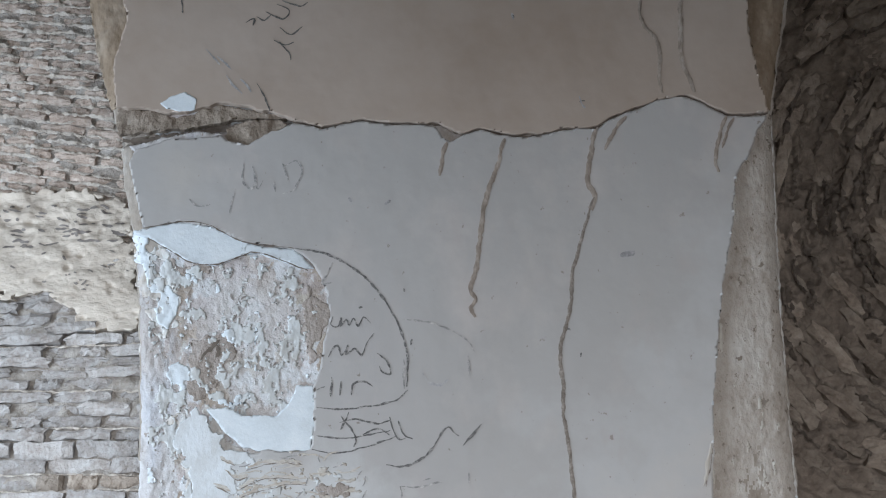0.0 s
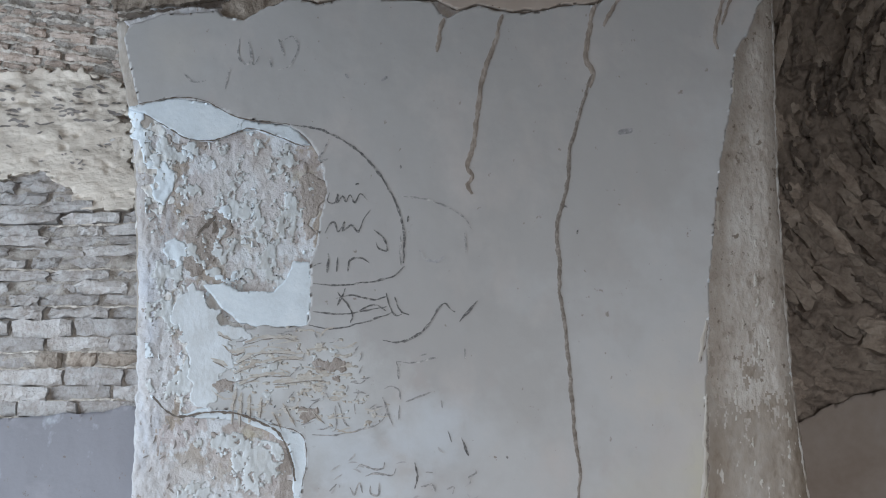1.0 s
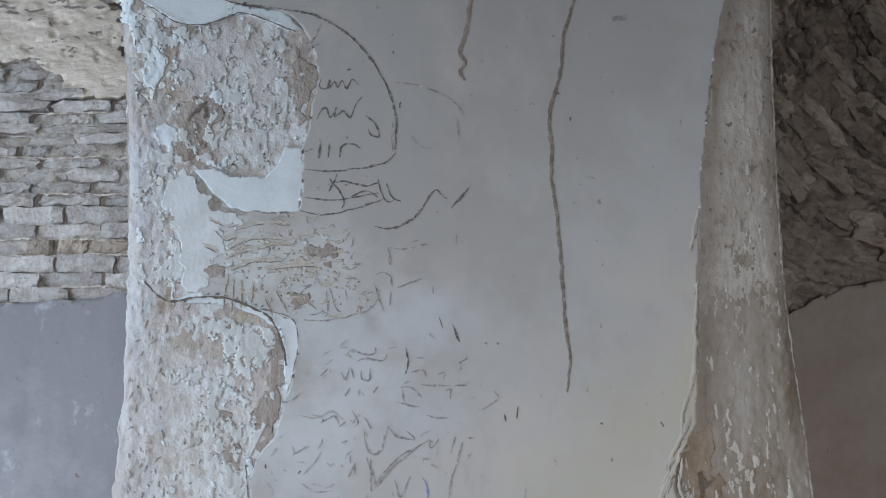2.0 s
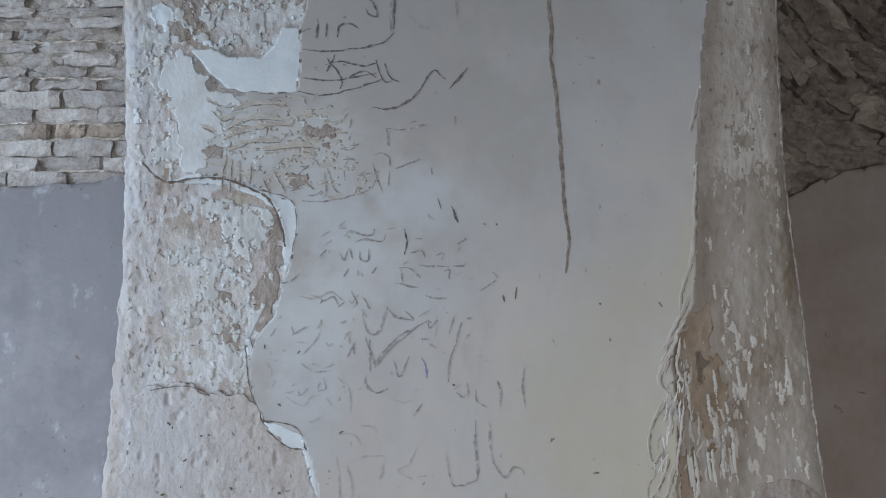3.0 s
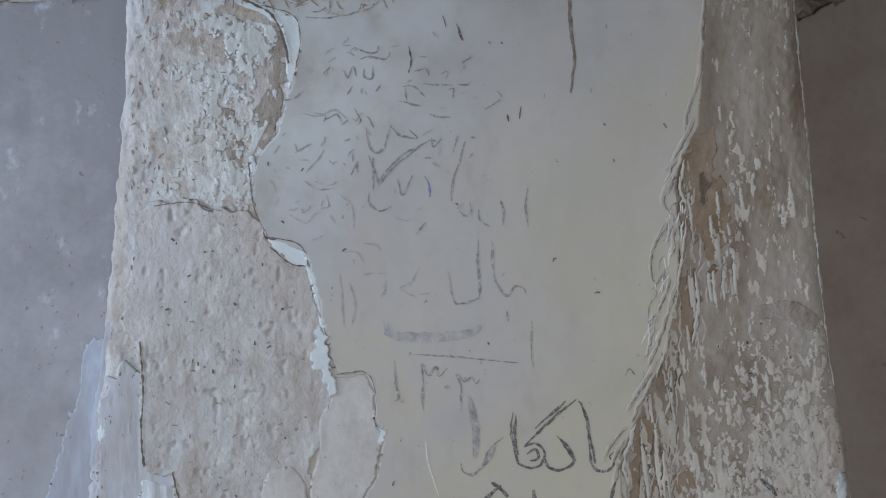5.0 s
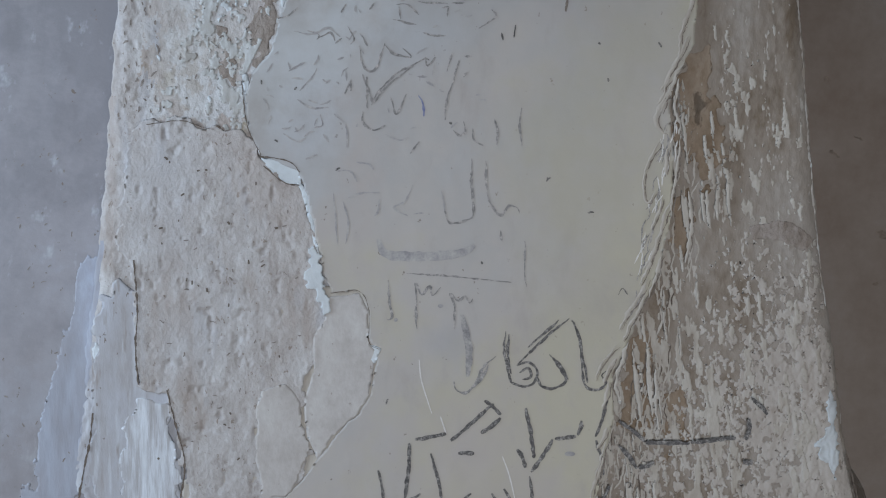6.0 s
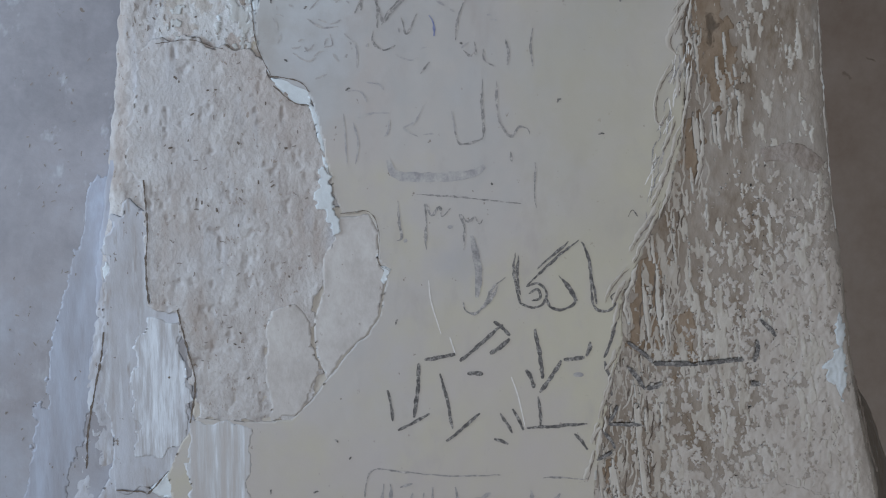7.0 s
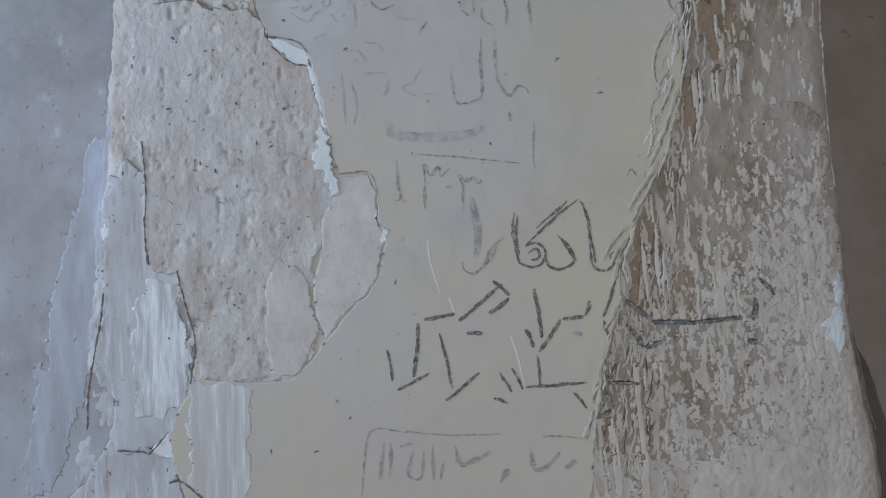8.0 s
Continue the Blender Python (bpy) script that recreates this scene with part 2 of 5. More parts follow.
CORE = surface("mottled_mud_and_gypsum", [(0.29, 0.25, 0.225), (0.37, 0.33, 0.31), (0.42, 0.385, 0.37), (0.52, 0.51, 0.51)], scale=11, fine=55, contrast=0.9, bump=0.8, bump_scale=60,
               flecks=(0.60, 0.64, 0.67), fleck_scale=24, fleck_cut=0.64, fleck_stretch=(1, 1, 0.8), stretch=(1, 1, 0.85), bump_depth=0.008,
               more=[((0.43, 0.395, 0.395), 6, (1, 1, 0.8), 0.50, 0.10), ((0.37, 0.335, 0.275), 8, (1, 1, 0.8), 0.57, 0.09), ((0.52, 0.53, 0.55), 9, (1, 1, 0.8), 0.52, 0.05), ((0.33, 0.285, 0.245), 13, (1, 1, 0.8), 0.56, 0.05), ((0.20, 0.175, 0.155), 48, (1, 1, 0.7), 0.665, 0.03)],
               blooms=[((0.57, 0.58, 0.59), spot, 0.15, 0.55) for spot in [(-0.79, 2.12), (-0.78, 1.95), (-0.76, 1.84), (-0.60, 2.0), (-0.70, 3.10), (-0.60, 2.85), (-0.579, 3.052)]])
BROWN = surface("brown_mud_render", [(0.195, 0.158, 0.122), (0.265, 0.23, 0.196), (0.30, 0.268, 0.237), (0.355, 0.33, 0.303)], scale=7, fine=50, contrast=0.8, bump=0.7, stretch=(1, 1, 0.45), bump_scale=70,
                flecks=(0.50, 0.48, 0.455), fleck_scale=34, fleck_stretch=(1, 1, 0.35), fleck_cut=0.63, bump_depth=0.005,
                blooms=[((0.36, 0.34, 0.32), spot, 0.2, 0.55) for spot in [(1.143, 1.455), (1.137, 1.209), (1.167, 0.942), (1.108, 0.669), (1.226, 0.447), (1.034, 0.296), (1.273, 0.241)]])
STRIP = surface("pitted_corner_render", [(0.28, 0.243, 0.21), (0.365, 0.33, 0.297), (0.405, 0.373, 0.342), (0.46, 0.437, 0.41)], scale=10, fine=55, contrast=0.9, bump=0.9, stretch=(1, 1, 0.6), bump_scale=55, bump_depth=0.009,
                flecks=(0.19, 0.16, 0.135), fleck_scale=42, fleck_stretch=(1, 1, 0.8), fleck_cut=0.63)
MUD = surface("grey_mud_render", [(0.33, 0.309, 0.302), (0.42, 0.405, 0.405), (0.455, 0.445, 0.451), (0.51, 0.515, 0.529)], scale=11, fine=70, contrast=0.95, bump=0.75, bump_scale=27,
              flecks=(0.24, 0.205, 0.18), fleck_scale=44, fleck_cut=0.66, stretch=(1, 1, 0.85), bump_depth=0.013,
              more=[((0.52, 0.52, 0.53), 13, (1, 1, 0.4), 0.55, 0.12), ((0.37, 0.338, 0.322), 9, (1, 1, 0.3), 0.53, 0.12), ((0.43, 0.44, 0.475), 7, (1, 1, 0.25), 0.54, 0.12), ((0.27, 0.235, 0.21), 60, (1, 1, 0.6), 0.64, 0.04)],
              blooms=[((0.40, 0.36, 0.34), spot, 0.15, 0.4) for spot in [(-0.457, 1.514), (-0.416, 1.305), (-0.435, 1.093), (-0.5, 0.841), (-0.501, 1.495), (-0.589, 1.634)]] + [((0.45, 0.455, 0.48), spot, 0.16, 0.55) for spot in [(-0.838, 1.58), (-0.826, 1.337), (-0.78, 1.019), (-0.851, 1.493)]])
FLAKE = surface("plaster_flakes", [(0.37, 0.335, 0.295), (0.445, 0.42, 0.385), (0.485, 0.465, 0.43)], scale=14, fine=60, bump=0.4, stretch=(1, 1, 0.4))
LACE = surface("pale_patched_plaster", [(0.38, 0.345, 0.315), (0.44, 0.41, 0.385), (0.49, 0.47, 0.445)], scale=9, fine=50, contrast=0.7, bump=0.5, bump_scale=50, stretch=(1, 1, 0.7), more=[((0.29, 0.26, 0.23), 34, (1, 1, 0.7), 0.62, 0.06)])
# Drift darkens this dado upward to offset the side lamp's light.
DADO = surface("dimmed_grey_dado_plaster", [(0.222, 0.218, 0.237), (0.284, 0.278, 0.3), (0.326, 0.339, 0.385)], scale=2.6, fine=30, contrast=0.4, bump=0.35, bump_scale=45, rough=0.8,
               flecks=(0.22, 0.18, 0.15), fleck_scale=45, fleck_cut=0.72, drift=(0, -0.42, 0.38),
               more=[((0.17, 0.145, 0.13), 36, (1, 1, 0.5), 0.675, 0.03), ((0.40, 0.42, 0.46), 12, (1, 1, 0.4), 0.62, 0.14)],
               blooms=[((0.40, 0.42, 0.47), spot, size, 0.35) for spot, size in zip([(-1.094, 1.142), (-1.127, 0.963), (-1.159, 0.8), (-1.182, 0.635), (-1.206, 0.469), (-1.231, 0.281), (-1.256, 0.092)], (0.09, 0.11, 0.13, 0.14, 0.15, 0.17, 0.2))])
# Browner dado for the east side, darkened to carry the niche's shade.
DADO_BROWN = surface("brown_shaded_dado_plaster", [(0.186, 0.15, 0.126), (0.223, 0.19, 0.166), (0.251, 0.227, 0.211)], scale=3, fine=30, contrast=0.4, bump=0.35, bump_scale=45, rough=0.85)
CREAM = surface("cream_mud_plaster", [(0.48, 0.42, 0.36), (0.58, 0.52, 0.455), (0.64, 0.58, 0.51)], scale=7, fine=50, contrast=0.6, bump=0.7, bump_scale=34, stretch=(1, 1, 1.4), bump_depth=0.010)
BRICK = surface("dusty_mud_brick", [(0.30, 0.268, 0.247), (0.395, 0.372, 0.36), (0.46, 0.45, 0.447)], scale=16, fine=80, contrast=0.9, bump=1.0, bump_scale=42, per_object=0.18, bump_depth=0.014)
# Darker copies of brick and mortar: the east niche's shade is in the colour.
DARK_BRICK = surface("dark_shaded_mud_brick", [(0.185, 0.148, 0.122), (0.27, 0.227, 0.19), (0.345, 0.30, 0.257)], scale=12, fine=60, contrast=0.9, bump=1.0, bump_scale=38, per_object=0.24, bump_depth=0.016)
MORTAR = surface("mud_mortar", [(0.259, 0.221, 0.194), (0.387, 0.355, 0.322), (0.473, 0.440, 0.415)], scale=18, fine=70, bump=1.0, bump_depth=0.010)
DARK_MORTAR = surface("shaded_mortar", [(0.17, 0.137, 0.114), (0.285, 0.24, 0.202)], scale=18, fine=70, bump=1.0, bump_depth=0.010)
CHARCOAL = surface("charcoal", [(0.07, 0.068, 0.07), (0.13, 0.125, 0.125), (0.36, 0.35, 0.34)], scale=60, fine=240, contrast=1.0, bump=0, rough=0.95)
PENCIL = surface("faint_charcoal", [(0.149, 0.147, 0.149), (0.276, 0.270, 0.270), (0.483, 0.460, 0.448)], scale=60, fine=260, contrast=1.0, bump=0, rough=0.95)
SMUDGE = surface("smudged_charcoal", [(0.27, 0.265, 0.28), (0.36, 0.355, 0.36), (0.45, 0.44, 0.43)], scale=30, fine=140, contrast=0.8, bump=0, rough=0.95)
RUBBED_COAL = surface("rubbed_charcoal", [(0.20, 0.197, 0.205), (0.30, 0.295, 0.30), (0.42, 0.41, 0.40)], scale=40, fine=180, contrast=0.9, bump=0, rough=0.95)
CLAY = surface("dark_clay", [(0.15, 0.12, 0.095), (0.24, 0.20, 0.165), (0.30, 0.26, 0.22)], scale=16, fine=70, contrast=0.8, bump=0.9, bump_depth=0.008)
SCAR = surface("brown_scar", [(0.19, 0.143, 0.10), (0.25, 0.195, 0.145), (0.30, 0.25, 0.20)], scale=14, fine=70, contrast=0.8, bump=0.6, stretch=(1, 1, 0.6))
BARE = surface("bare_brown_mud", [(0.235, 0.20, 0.175), (0.30, 0.265, 0.24), (0.36, 0.325, 0.305)], scale=14, fine=70, contrast=0.8, bump=0.8, stretch=(1, 1, 0.8), bump_depth=0.008)
DUST = surface("pale_dusty_mortar", [(0.42, 0.37, 0.32), (0.52, 0.47, 0.42), (0.62, 0.58, 0.54)], scale=18, fine=80, contrast=0.8, bump=0.9, bump_depth=0.008)
VAULT_BRICK = surface("warm_mud_brick", [(0.38, 0.30, 0.252), (0.49, 0.405, 0.352), (0.58, 0.505, 0.455)], scale=16, fine=80, contrast=0.9, bump=1.0, bump_scale=50, per_object=0.16, bump_depth=0.010)
SOOT = surface("black_charcoal", [(0.06, 0.058, 0.058), (0.11, 0.105, 0.10), (0.19, 0.18, 0.17)], scale=60, fine=240, contrast=1.0, bump=0, rough=0.95)
# Brown crack mud; also painted shade beside gouges and curled slivers.
CRACK_MUD_SHADE = surface("crack_mud_and_shade", [(0.13, 0.11, 0.095), (0.20, 0.175, 0.155), (0.31, 0.28, 0.255)], scale=30, fine=120, contrast=0.9, bump=0.5)
LIME_THIN = surface("thin_limewash", [(0.295, 0.30, 0.335), (0.325, 0.343, 0.40), (0.37, 0.405, 0.485)], scale=18, stretch=(1, 1, 0.2), fine=60, contrast=0.5, bump=0.3)
WASH = surface("white_limewash", [(0.42, 0.40, 0.395), (0.43, 0.42, 0.425), (0.48, 0.495, 0.52), (0.60, 0.64, 0.70)], scale=34, fine=120, contrast=0.8, bump=0.3, stretch=(1, 1, 0.07))
WASH_BRIGHT = surface("bright_limewash", [(0.37, 0.365, 0.375), (0.43, 0.44, 0.475), (0.57, 0.61, 0.67), (0.66, 0.71, 0.78)], scale=34, fine=120, contrast=0.9, bump=0.5, stretch=(1, 1, 0.10))
CHALK_BLUE = surface("bluish_chalk", [(0.45, 0.46, 0.465), (0.52, 0.545, 0.565), (0.58, 0.615, 0.65)], scale=14, fine=70, contrast=0.8, bump=0.5, bump_scale=60, stretch=(1, 1, 0.6))
CHALKY = surface("chalky_gypsum", [(0.41, 0.405, 0.395), (0.46, 0.475, 0.48), (0.54, 0.565, 0.585)], scale=14, fine=70, contrast=0.8, bump=0.5, bump_scale=60, stretch=(1, 1, 0.6))
STAIN = surface("brown_water_stain", [(0.17, 0.14, 0.118), (0.255, 0.215, 0.185), (0.36, 0.32, 0.285)], scale=30, fine=120, contrast=0.9, bump=0.5, stretch=(1, 1, 0.4))
# Near-black for cracks, gaps and hollows, with their inner shade in the colour.
FISSURE = surface("fissure_shade", [(0.09, 0.072, 0.06), (0.17, 0.145, 0.125)], scale=40, fine=120, bump=0.3)
SCRATCH = surface("white_scratch", [(0.55, 0.55, 0.54), (0.68, 0.68, 0.68)], scale=40, fine=120, bump=0)
EARTH = surface("trodden_earth", [(0.20, 0.165, 0.13), (0.28, 0.24, 0.195), (0.34, 0.30, 0.25)], scale=3, fine=30, bump=0.8, bump_scale=25, bump_depth=0.01)
ROOM = surface("old_room_plaster", [(0.30, 0.27, 0.24), (0.37, 0.34, 0.31), (0.42, 0.395, 0.365)], scale=2, fine=20, bump=0.5, bump_scale=20)

LIME_GREY = surface("greyed_limewash", [(0.365, 0.362, 0.38), (0.41, 0.42, 0.46), (0.455, 0.48, 0.54)], scale=9, stretch=(1, 1, 0.4), fine=60, contrast=0.6, bump=0.6, bump_scale=45,
                    more=[((0.50, 0.53, 0.58), 42, (1, 1, 0.10), 0.54, 0.14), ((0.33, 0.315, 0.315), 30, (1, 1, 0.16), 0.58, 0.10), ((0.20, 0.175, 0.16), 46, (1, 1, 0.6), 0.675, 0.03)])

# Dark tone for pit marks: the shade inside a pit as colour.
PIT = surface("shaded_pit", [(0.17, 0.15, 0.14), (0.27, 0.245, 0.23)], scale=40, fine=120, bump=0)

TONGUE = surface("pale_abraded_gypsum", [(0.40, 0.38, 0.37), (0.47, 0.455, 0.45), (0.53, 0.525, 0.52)], scale=10, fine=60, contrast=0.8, bump=0.5, bump_scale=45, stretch=(1, 1, 0.7),
                 more=[((0.30, 0.27, 0.25), 40, (1, 1, 0.8), 0.66, 0.04)])

# ---- the room ----
# Unseen hall added round the pier; its openings are placed for the lamps.
floor = tagged(box("floor", (-4.4, -4.4, -0.7), (4.4, 7.4, -0.4), EARTH), "trodden earth floor of the old hall", "floor", kind="structure")
ceiling = tagged(box("ceiling", (-4.4, -4.4, 5.6), (4.4, 7.4, 5.9), ROOM), "plain plaster ceiling, unseen, added to close the hall", "ceiling", kind="structure")
wall_east = tagged(box("wall_east", (4.0, -4.4, -0.4), (4.4, 7.4, 5.6), ROOM), "plain old plaster side wall", "wall", kind="structure")
wall_north = tagged(box("wall_north", (-4.4, 7.0, -0.4), (4.0, 7.4, 5.6), ROOM), "plain masonry wall behind the niches", "wall", kind="structure")
wall_west = tagged(new("wall_west"), "old plaster wall with a tall opening to the sky", "wall", kind="structure")
for low, high in (((-4.4, -4.4, -0.4), (-4.0, 2.4, 5.6)), ((-4.4, 5.0, -0.4), (-4.0, 7.0, 5.6)), ((-4.4, 2.4, -0.4), (-4.0, 5.0, 0.8)), ((-4.4, 2.4, 4.0), (-4.0, 5.0, 5.6))):
    box("wall_panel", low, high, ROOM, wall_west)
# Unseen wall, added so the doorway head cuts the fill lamp off high up.
wall_south = tagged(new("wall_south"), "unseen wall, added with a low doorway that dims the pier top", "wall", kind="structure")
for low, high in (((-4.0, -4.4, -0.4), (-1.2, -4.0, 5.6)), ((2.4, -4.4, -0.4), (4.0, -4.0, 5.6)), ((-1.2, -4.4, 1.8), (2.4, -4.0, 5.6))):
    box("wall_panel", low, high, ROOM, wall_south)
ground = tagged(box("ground", (-60, -60, -0.9), (60, 60, -0.71), EARTH), "bare dry earth outside the building", "ground", kind="structure")

# ---- the pier: body ----
LEFT = [(-1.22, 0.0), (-1.19, 0.3), (-1.15, 0.6), (-1.10, 0.93), (-1.057, 1.25), (-1.032, 1.45), (-1.008, 1.72), (-0.982, 2.05), (-0.968, 2.44), (-0.979, 2.8), (-0.99, 3.1), (-1.005, 3.28), (-1.027, 3.39), (-1.053, 3.54), (-1.066, 3.66), (-1.096, 3.76), (-1.13, 3.91), (-1.175, 4.13), (-1.27, 4.6), (-1.45, 5.6)]
RIGHT = [(1.46, 0.0), (1.41, 0.3), (1.348, 0.54), (1.301, 0.74), (1.258, 1.03), (1.22, 1.25), (1.195, 1.43), (1.164, 1.7), (1.138, 1.95), (1.114, 2.15), (1.088, 2.42), (1.075, 2.75), (1.071, 3.03), (1.074, 3.32), (1.079, 3.6), (1.077, 3.7), (1.10, 3.84), (1.153, 4.1), (1.27, 4.6), (1.45, 5.6)]


def at_height(edge, z):
    p = np.array(edge)
    return np.interp(z, p[:, 1], p[:, 0])


def plaster_face(x, z):
    return 5.0 + 0.003 * fractal(x * 2.2, z * 2.2, 5, 2) + 0.0006 * fractal(x * 18, z * 18, 8, 2)


def upper_face(x, z):
    return plaster_face(x, z) - 0.004


CAVITY = [(-1.061, 3.653), (-0.973, 3.661), (-0.863, 3.679), (-0.752, 3.693), (-0.642, 3.703), (-0.522, 3.705)]


def core_face(x, z):
    """The mud core that shows where the plaster has come away."""
    deep = 0.0020 * fractal(x * 14, z * 10, 21, 4, 0.6) + 0.0014 * fractal(x * 60, z * 38, 33, 2)
    y = 5.020 + deep + 0.005 * grain(x * 4, z * 2.5, 40)
    gap = np.full(np.shape(x), 1.0)
    line = curve_points(CAVITY, 0.02)
    for cx, cz in line:
        gap = np.minimum(gap, np.hypot(x - cx, (z - cz) * 1.4))
    y = y + 0.05 * np.exp(-((gap / 0.022) ** 2)) + 0.01 * np.exp(-((gap / 0.06) ** 2))
    from_left, from_right = x - at_height(LEFT, z), at_height(RIGHT, z) - x
    y = y + 0.014 * np.clip(1 - from_left / 0.05, 0, 1) ** 2 + 0.03 * np.clip(1 - from_right / 0.06, 0, 1) ** 2
    lumps = np.abs(fractal(x * 34, z * 20, 45, 3, 0.6))
    y = y + 0.006 * np.clip(1.3 - from_right / 0.25, 0, 1) * np.clip(0.5 - lumps, 0, 1)
    return y + 0.008 * np.clip(1.3 - from_left / 0.14, 0, 1) * np.clip(0.45 - lumps, 0, 1)


pier = tagged(new("plastered_pier"), "tall masonry pier, cracked plaster over mud, covered in charcoal scrawls", "pier")
levels = np.concatenate([np.arange(-0.4, 4.75, 0.0065), np.arange(4.75, 5.6, 0.05), [5.6]])
across = np.linspace(0, 1, 370)
zz = np.repeat(levels[:, None], len(across), 1)
lx, rx = at_height(LEFT, levels)[:, None], at_height(RIGHT, levels)[:, None]
edge_rag = 0.006 * fractal(levels * 22, levels * 0 + 0.5, 3, 3)[:, None]
xx = lx + edge_rag + (rx - lx + 0.005 * fractal(levels * 25, levels * 0 + 7.5, 4, 3)[:, None] - edge_rag) * across
yy = core_face(xx, zz)
flare_l, flare_r = np.interp(levels, [0, 1.0, 1.45], [0.06, 0.04, 0.0])[:, None], np.interp(levels, [0, 0.4, 0.8], [0.3, 0.22, 0.02])[:, None]
deep = np.linspace(1, 0, 22)[1:-1] ** 1.0
deep = np.concatenate([[1.0], deep])
side_l = [(xx[:, :1] - flare_l * k, yy[:, :1] + (5.98 - yy[:, :1]) * k + 0.006 * fractal(zz[:, :1] * 9, zz[:, :1] * 0 + 2 * k, 71, 2)) for k in deep]
side_r = [(xx[:, -1:] + flare_r * k, yy[:, -1:] + (5.98 - yy[:, -1:]) * k) for k in deep[::-1]]
gx = np.concatenate([s[0] for s in side_l] + [xx] + [s[0] for s in side_r], 1)
gy = np.concatenate([s[1] for s in side_l] + [yy] + [s[1] for s in side_r], 1)
gz = np.repeat(levels[:, None], gx.shape[1], 1)
n = gx.shape[1]
r, c = np.meshgrid(np.arange(len(levels) - 1), np.arange(n - 1), indexing="ij")
quads = np.stack([r * n + c, r * n + c + 1, (r + 1) * n + c + 1, (r + 1) * n + c], -1).reshape(-1, 4)
core = mesh_object("core", np.stack([gx, gy, gz], -1).reshape(-1, 3), quads, [CORE, BROWN, LIME_GREY, MUD, LIME_THIN, STRIP], pier, "rough mud and gypsum core", smooth=True)
mid = gx[:-1, :-1].ravel()
kind = np.where(mid > 0.3, 1, 0)
low, shift = gz[:-1, :-1].ravel(), 0.05 * fractal(mid * 30, gz[:-1, :-1].ravel() * 12, 66, 4, 0.7)
kind[(mid > 0.3) & (low + 3 * shift > 2.42)] = 5
kind[(mid < 0) & (low + shift < 1.55)] = 3
kind[(mid < 0) & (mid - at_height(LEFT, low) < 0.11 + 0.8 * shift) & (low < 3.3)] = 3
kind[(mid < 0) & (low + 2 * shift < 1.0)] = 2
# Left corner and side: bare mud, darkened to offset the side lamp's light.
kind[(c.ravel() < np.where(low > 3.25, 36, 22)) & (low > 2.6)] = 1
kind[(c.ravel() < 22) & (low < 2.6)] = 3
kind[(c.ravel() < 24) & (low + 2 * shift < 1.3)] = 4
core.data.polygons.foreach_set("material_index", kind.astype(np.int32))

# ---- the pier: plaster layers ----
CRACK = [(-0.503, 3.701), (-0.402, 3.678), (-0.287, 3.702), (-0.162, 3.69), (-0.021, 3.684), (0.05, 3.651), (0.115, 3.665), (0.216, 3.64), (0.317, 3.647), (0.391, 3.663), (0.493, 3.667), (0.559, 3.705), (0.634, 3.733), (0.7, 3.759), (0.784, 3.772), (0.848, 3.747), (0.92, 3.707), (1.002, 3.702), (1.058, 3.709)]
UPPER_EDGE = [(1.026, 3.862), (1.009, 3.981), (1.01, 4.1), (1.011, 4.343), (1.003, 4.717), (-1.09, 4.748), (-1.084, 4.252), (-1.05, 4.05), (-1.091, 3.893), (-1.077, 3.756), (-0.972, 3.748), (-0.901, 3.734), (-0.818, 3.74), (-0.745, 3.767), (-0.661, 3.754), (-0.522, 3.717)]
LOWER_LEFT = [(-0.503, 3.686), (-0.586, 3.652), (-0.641, 3.62), (-0.705, 3.631), (-0.73, 3.654), (-0.825, 3.644), (-0.899, 3.647), (-1.008, 3.608), (-1.029, 3.563), (-1.004, 3.458), (-0.975, 3.344), (-0.856, 3.365), (-0.764, 3.351), (-0.654, 3.297), (-0.491, 3.272), (-0.425, 3.215), (-0.382, 3.122), (-0.373, 3.049), (-0.39, 2.976), (-0.408, 2.868), (-0.429, 2.824), (-0.423, 2.726), (-0.433, 2.629), (-0.46, 2.62), (-0.609, 2.63)]
SCRAPED = [(-0.581, 2.62), (-0.748, 2.602), (-0.791, 2.523), (-0.799, 2.39), (-0.746, 2.371), (-0.65, 2.363), (-0.544, 2.324), (-0.453, 2.289), (-0.435, 2.213), (-0.449, 2.126), (-0.468, 2.065), (-0.499, 1.934), (-0.563, 1.865), (-0.583, 1.796), (-0.576, 1.701), (-0.537, 1.615)]
LOWER_EDGE = [(-0.533, 1.609), (-0.423, 1.565), (-0.393, 1.496), (-0.365, 1.356), (-0.343, 1.251), (-0.315, 1.189), (-0.32, 1.184), (-0.232, 1.192), (-0.201, 1.13), (-0.201, 1.032), (-0.171, 1.005), (-0.197, 0.861), (-0.233, 0.806), (-0.305, 0.733), (-0.359, 0.659), (-0.413, 0.585), (-0.476, 0.526), (-0.539, 0.514), (-0.629, 0.517), (-0.776, 0.524), (-0.832, 0.434), (-0.867, 0.34), (-0.86, 0.256), (-0.831, 0.171), (-0.814, 0.095), (-0.822, -0.253)]
LOWER_RIGHT = [(0.485, -0.244), (0.489, 0.141), (0.491, 0.293), (0.508, 0.48), (0.533, 0.646), (0.565, 0.775), (0.565, 0.938), (0.611, 1.046), (0.647, 1.135), (0.683, 1.224), (0.715, 1.33), (0.731, 1.435), (0.738, 1.556), (0.735, 1.668), (0.724, 1.782), (0.737, 1.851), (0.77, 1.921), (0.796, 1.964), (0.801, 2.069), (0.799, 2.209), (0.806, 2.384), (0.817, 2.559), (0.826, 2.647), (0.829, 2.779), (0.856, 2.959), (0.88, 3.141), (0.921, 3.327), (0.939, 3.496), (0.984, 3.553), (1.021, 3.648), (1.053, 3.69)]
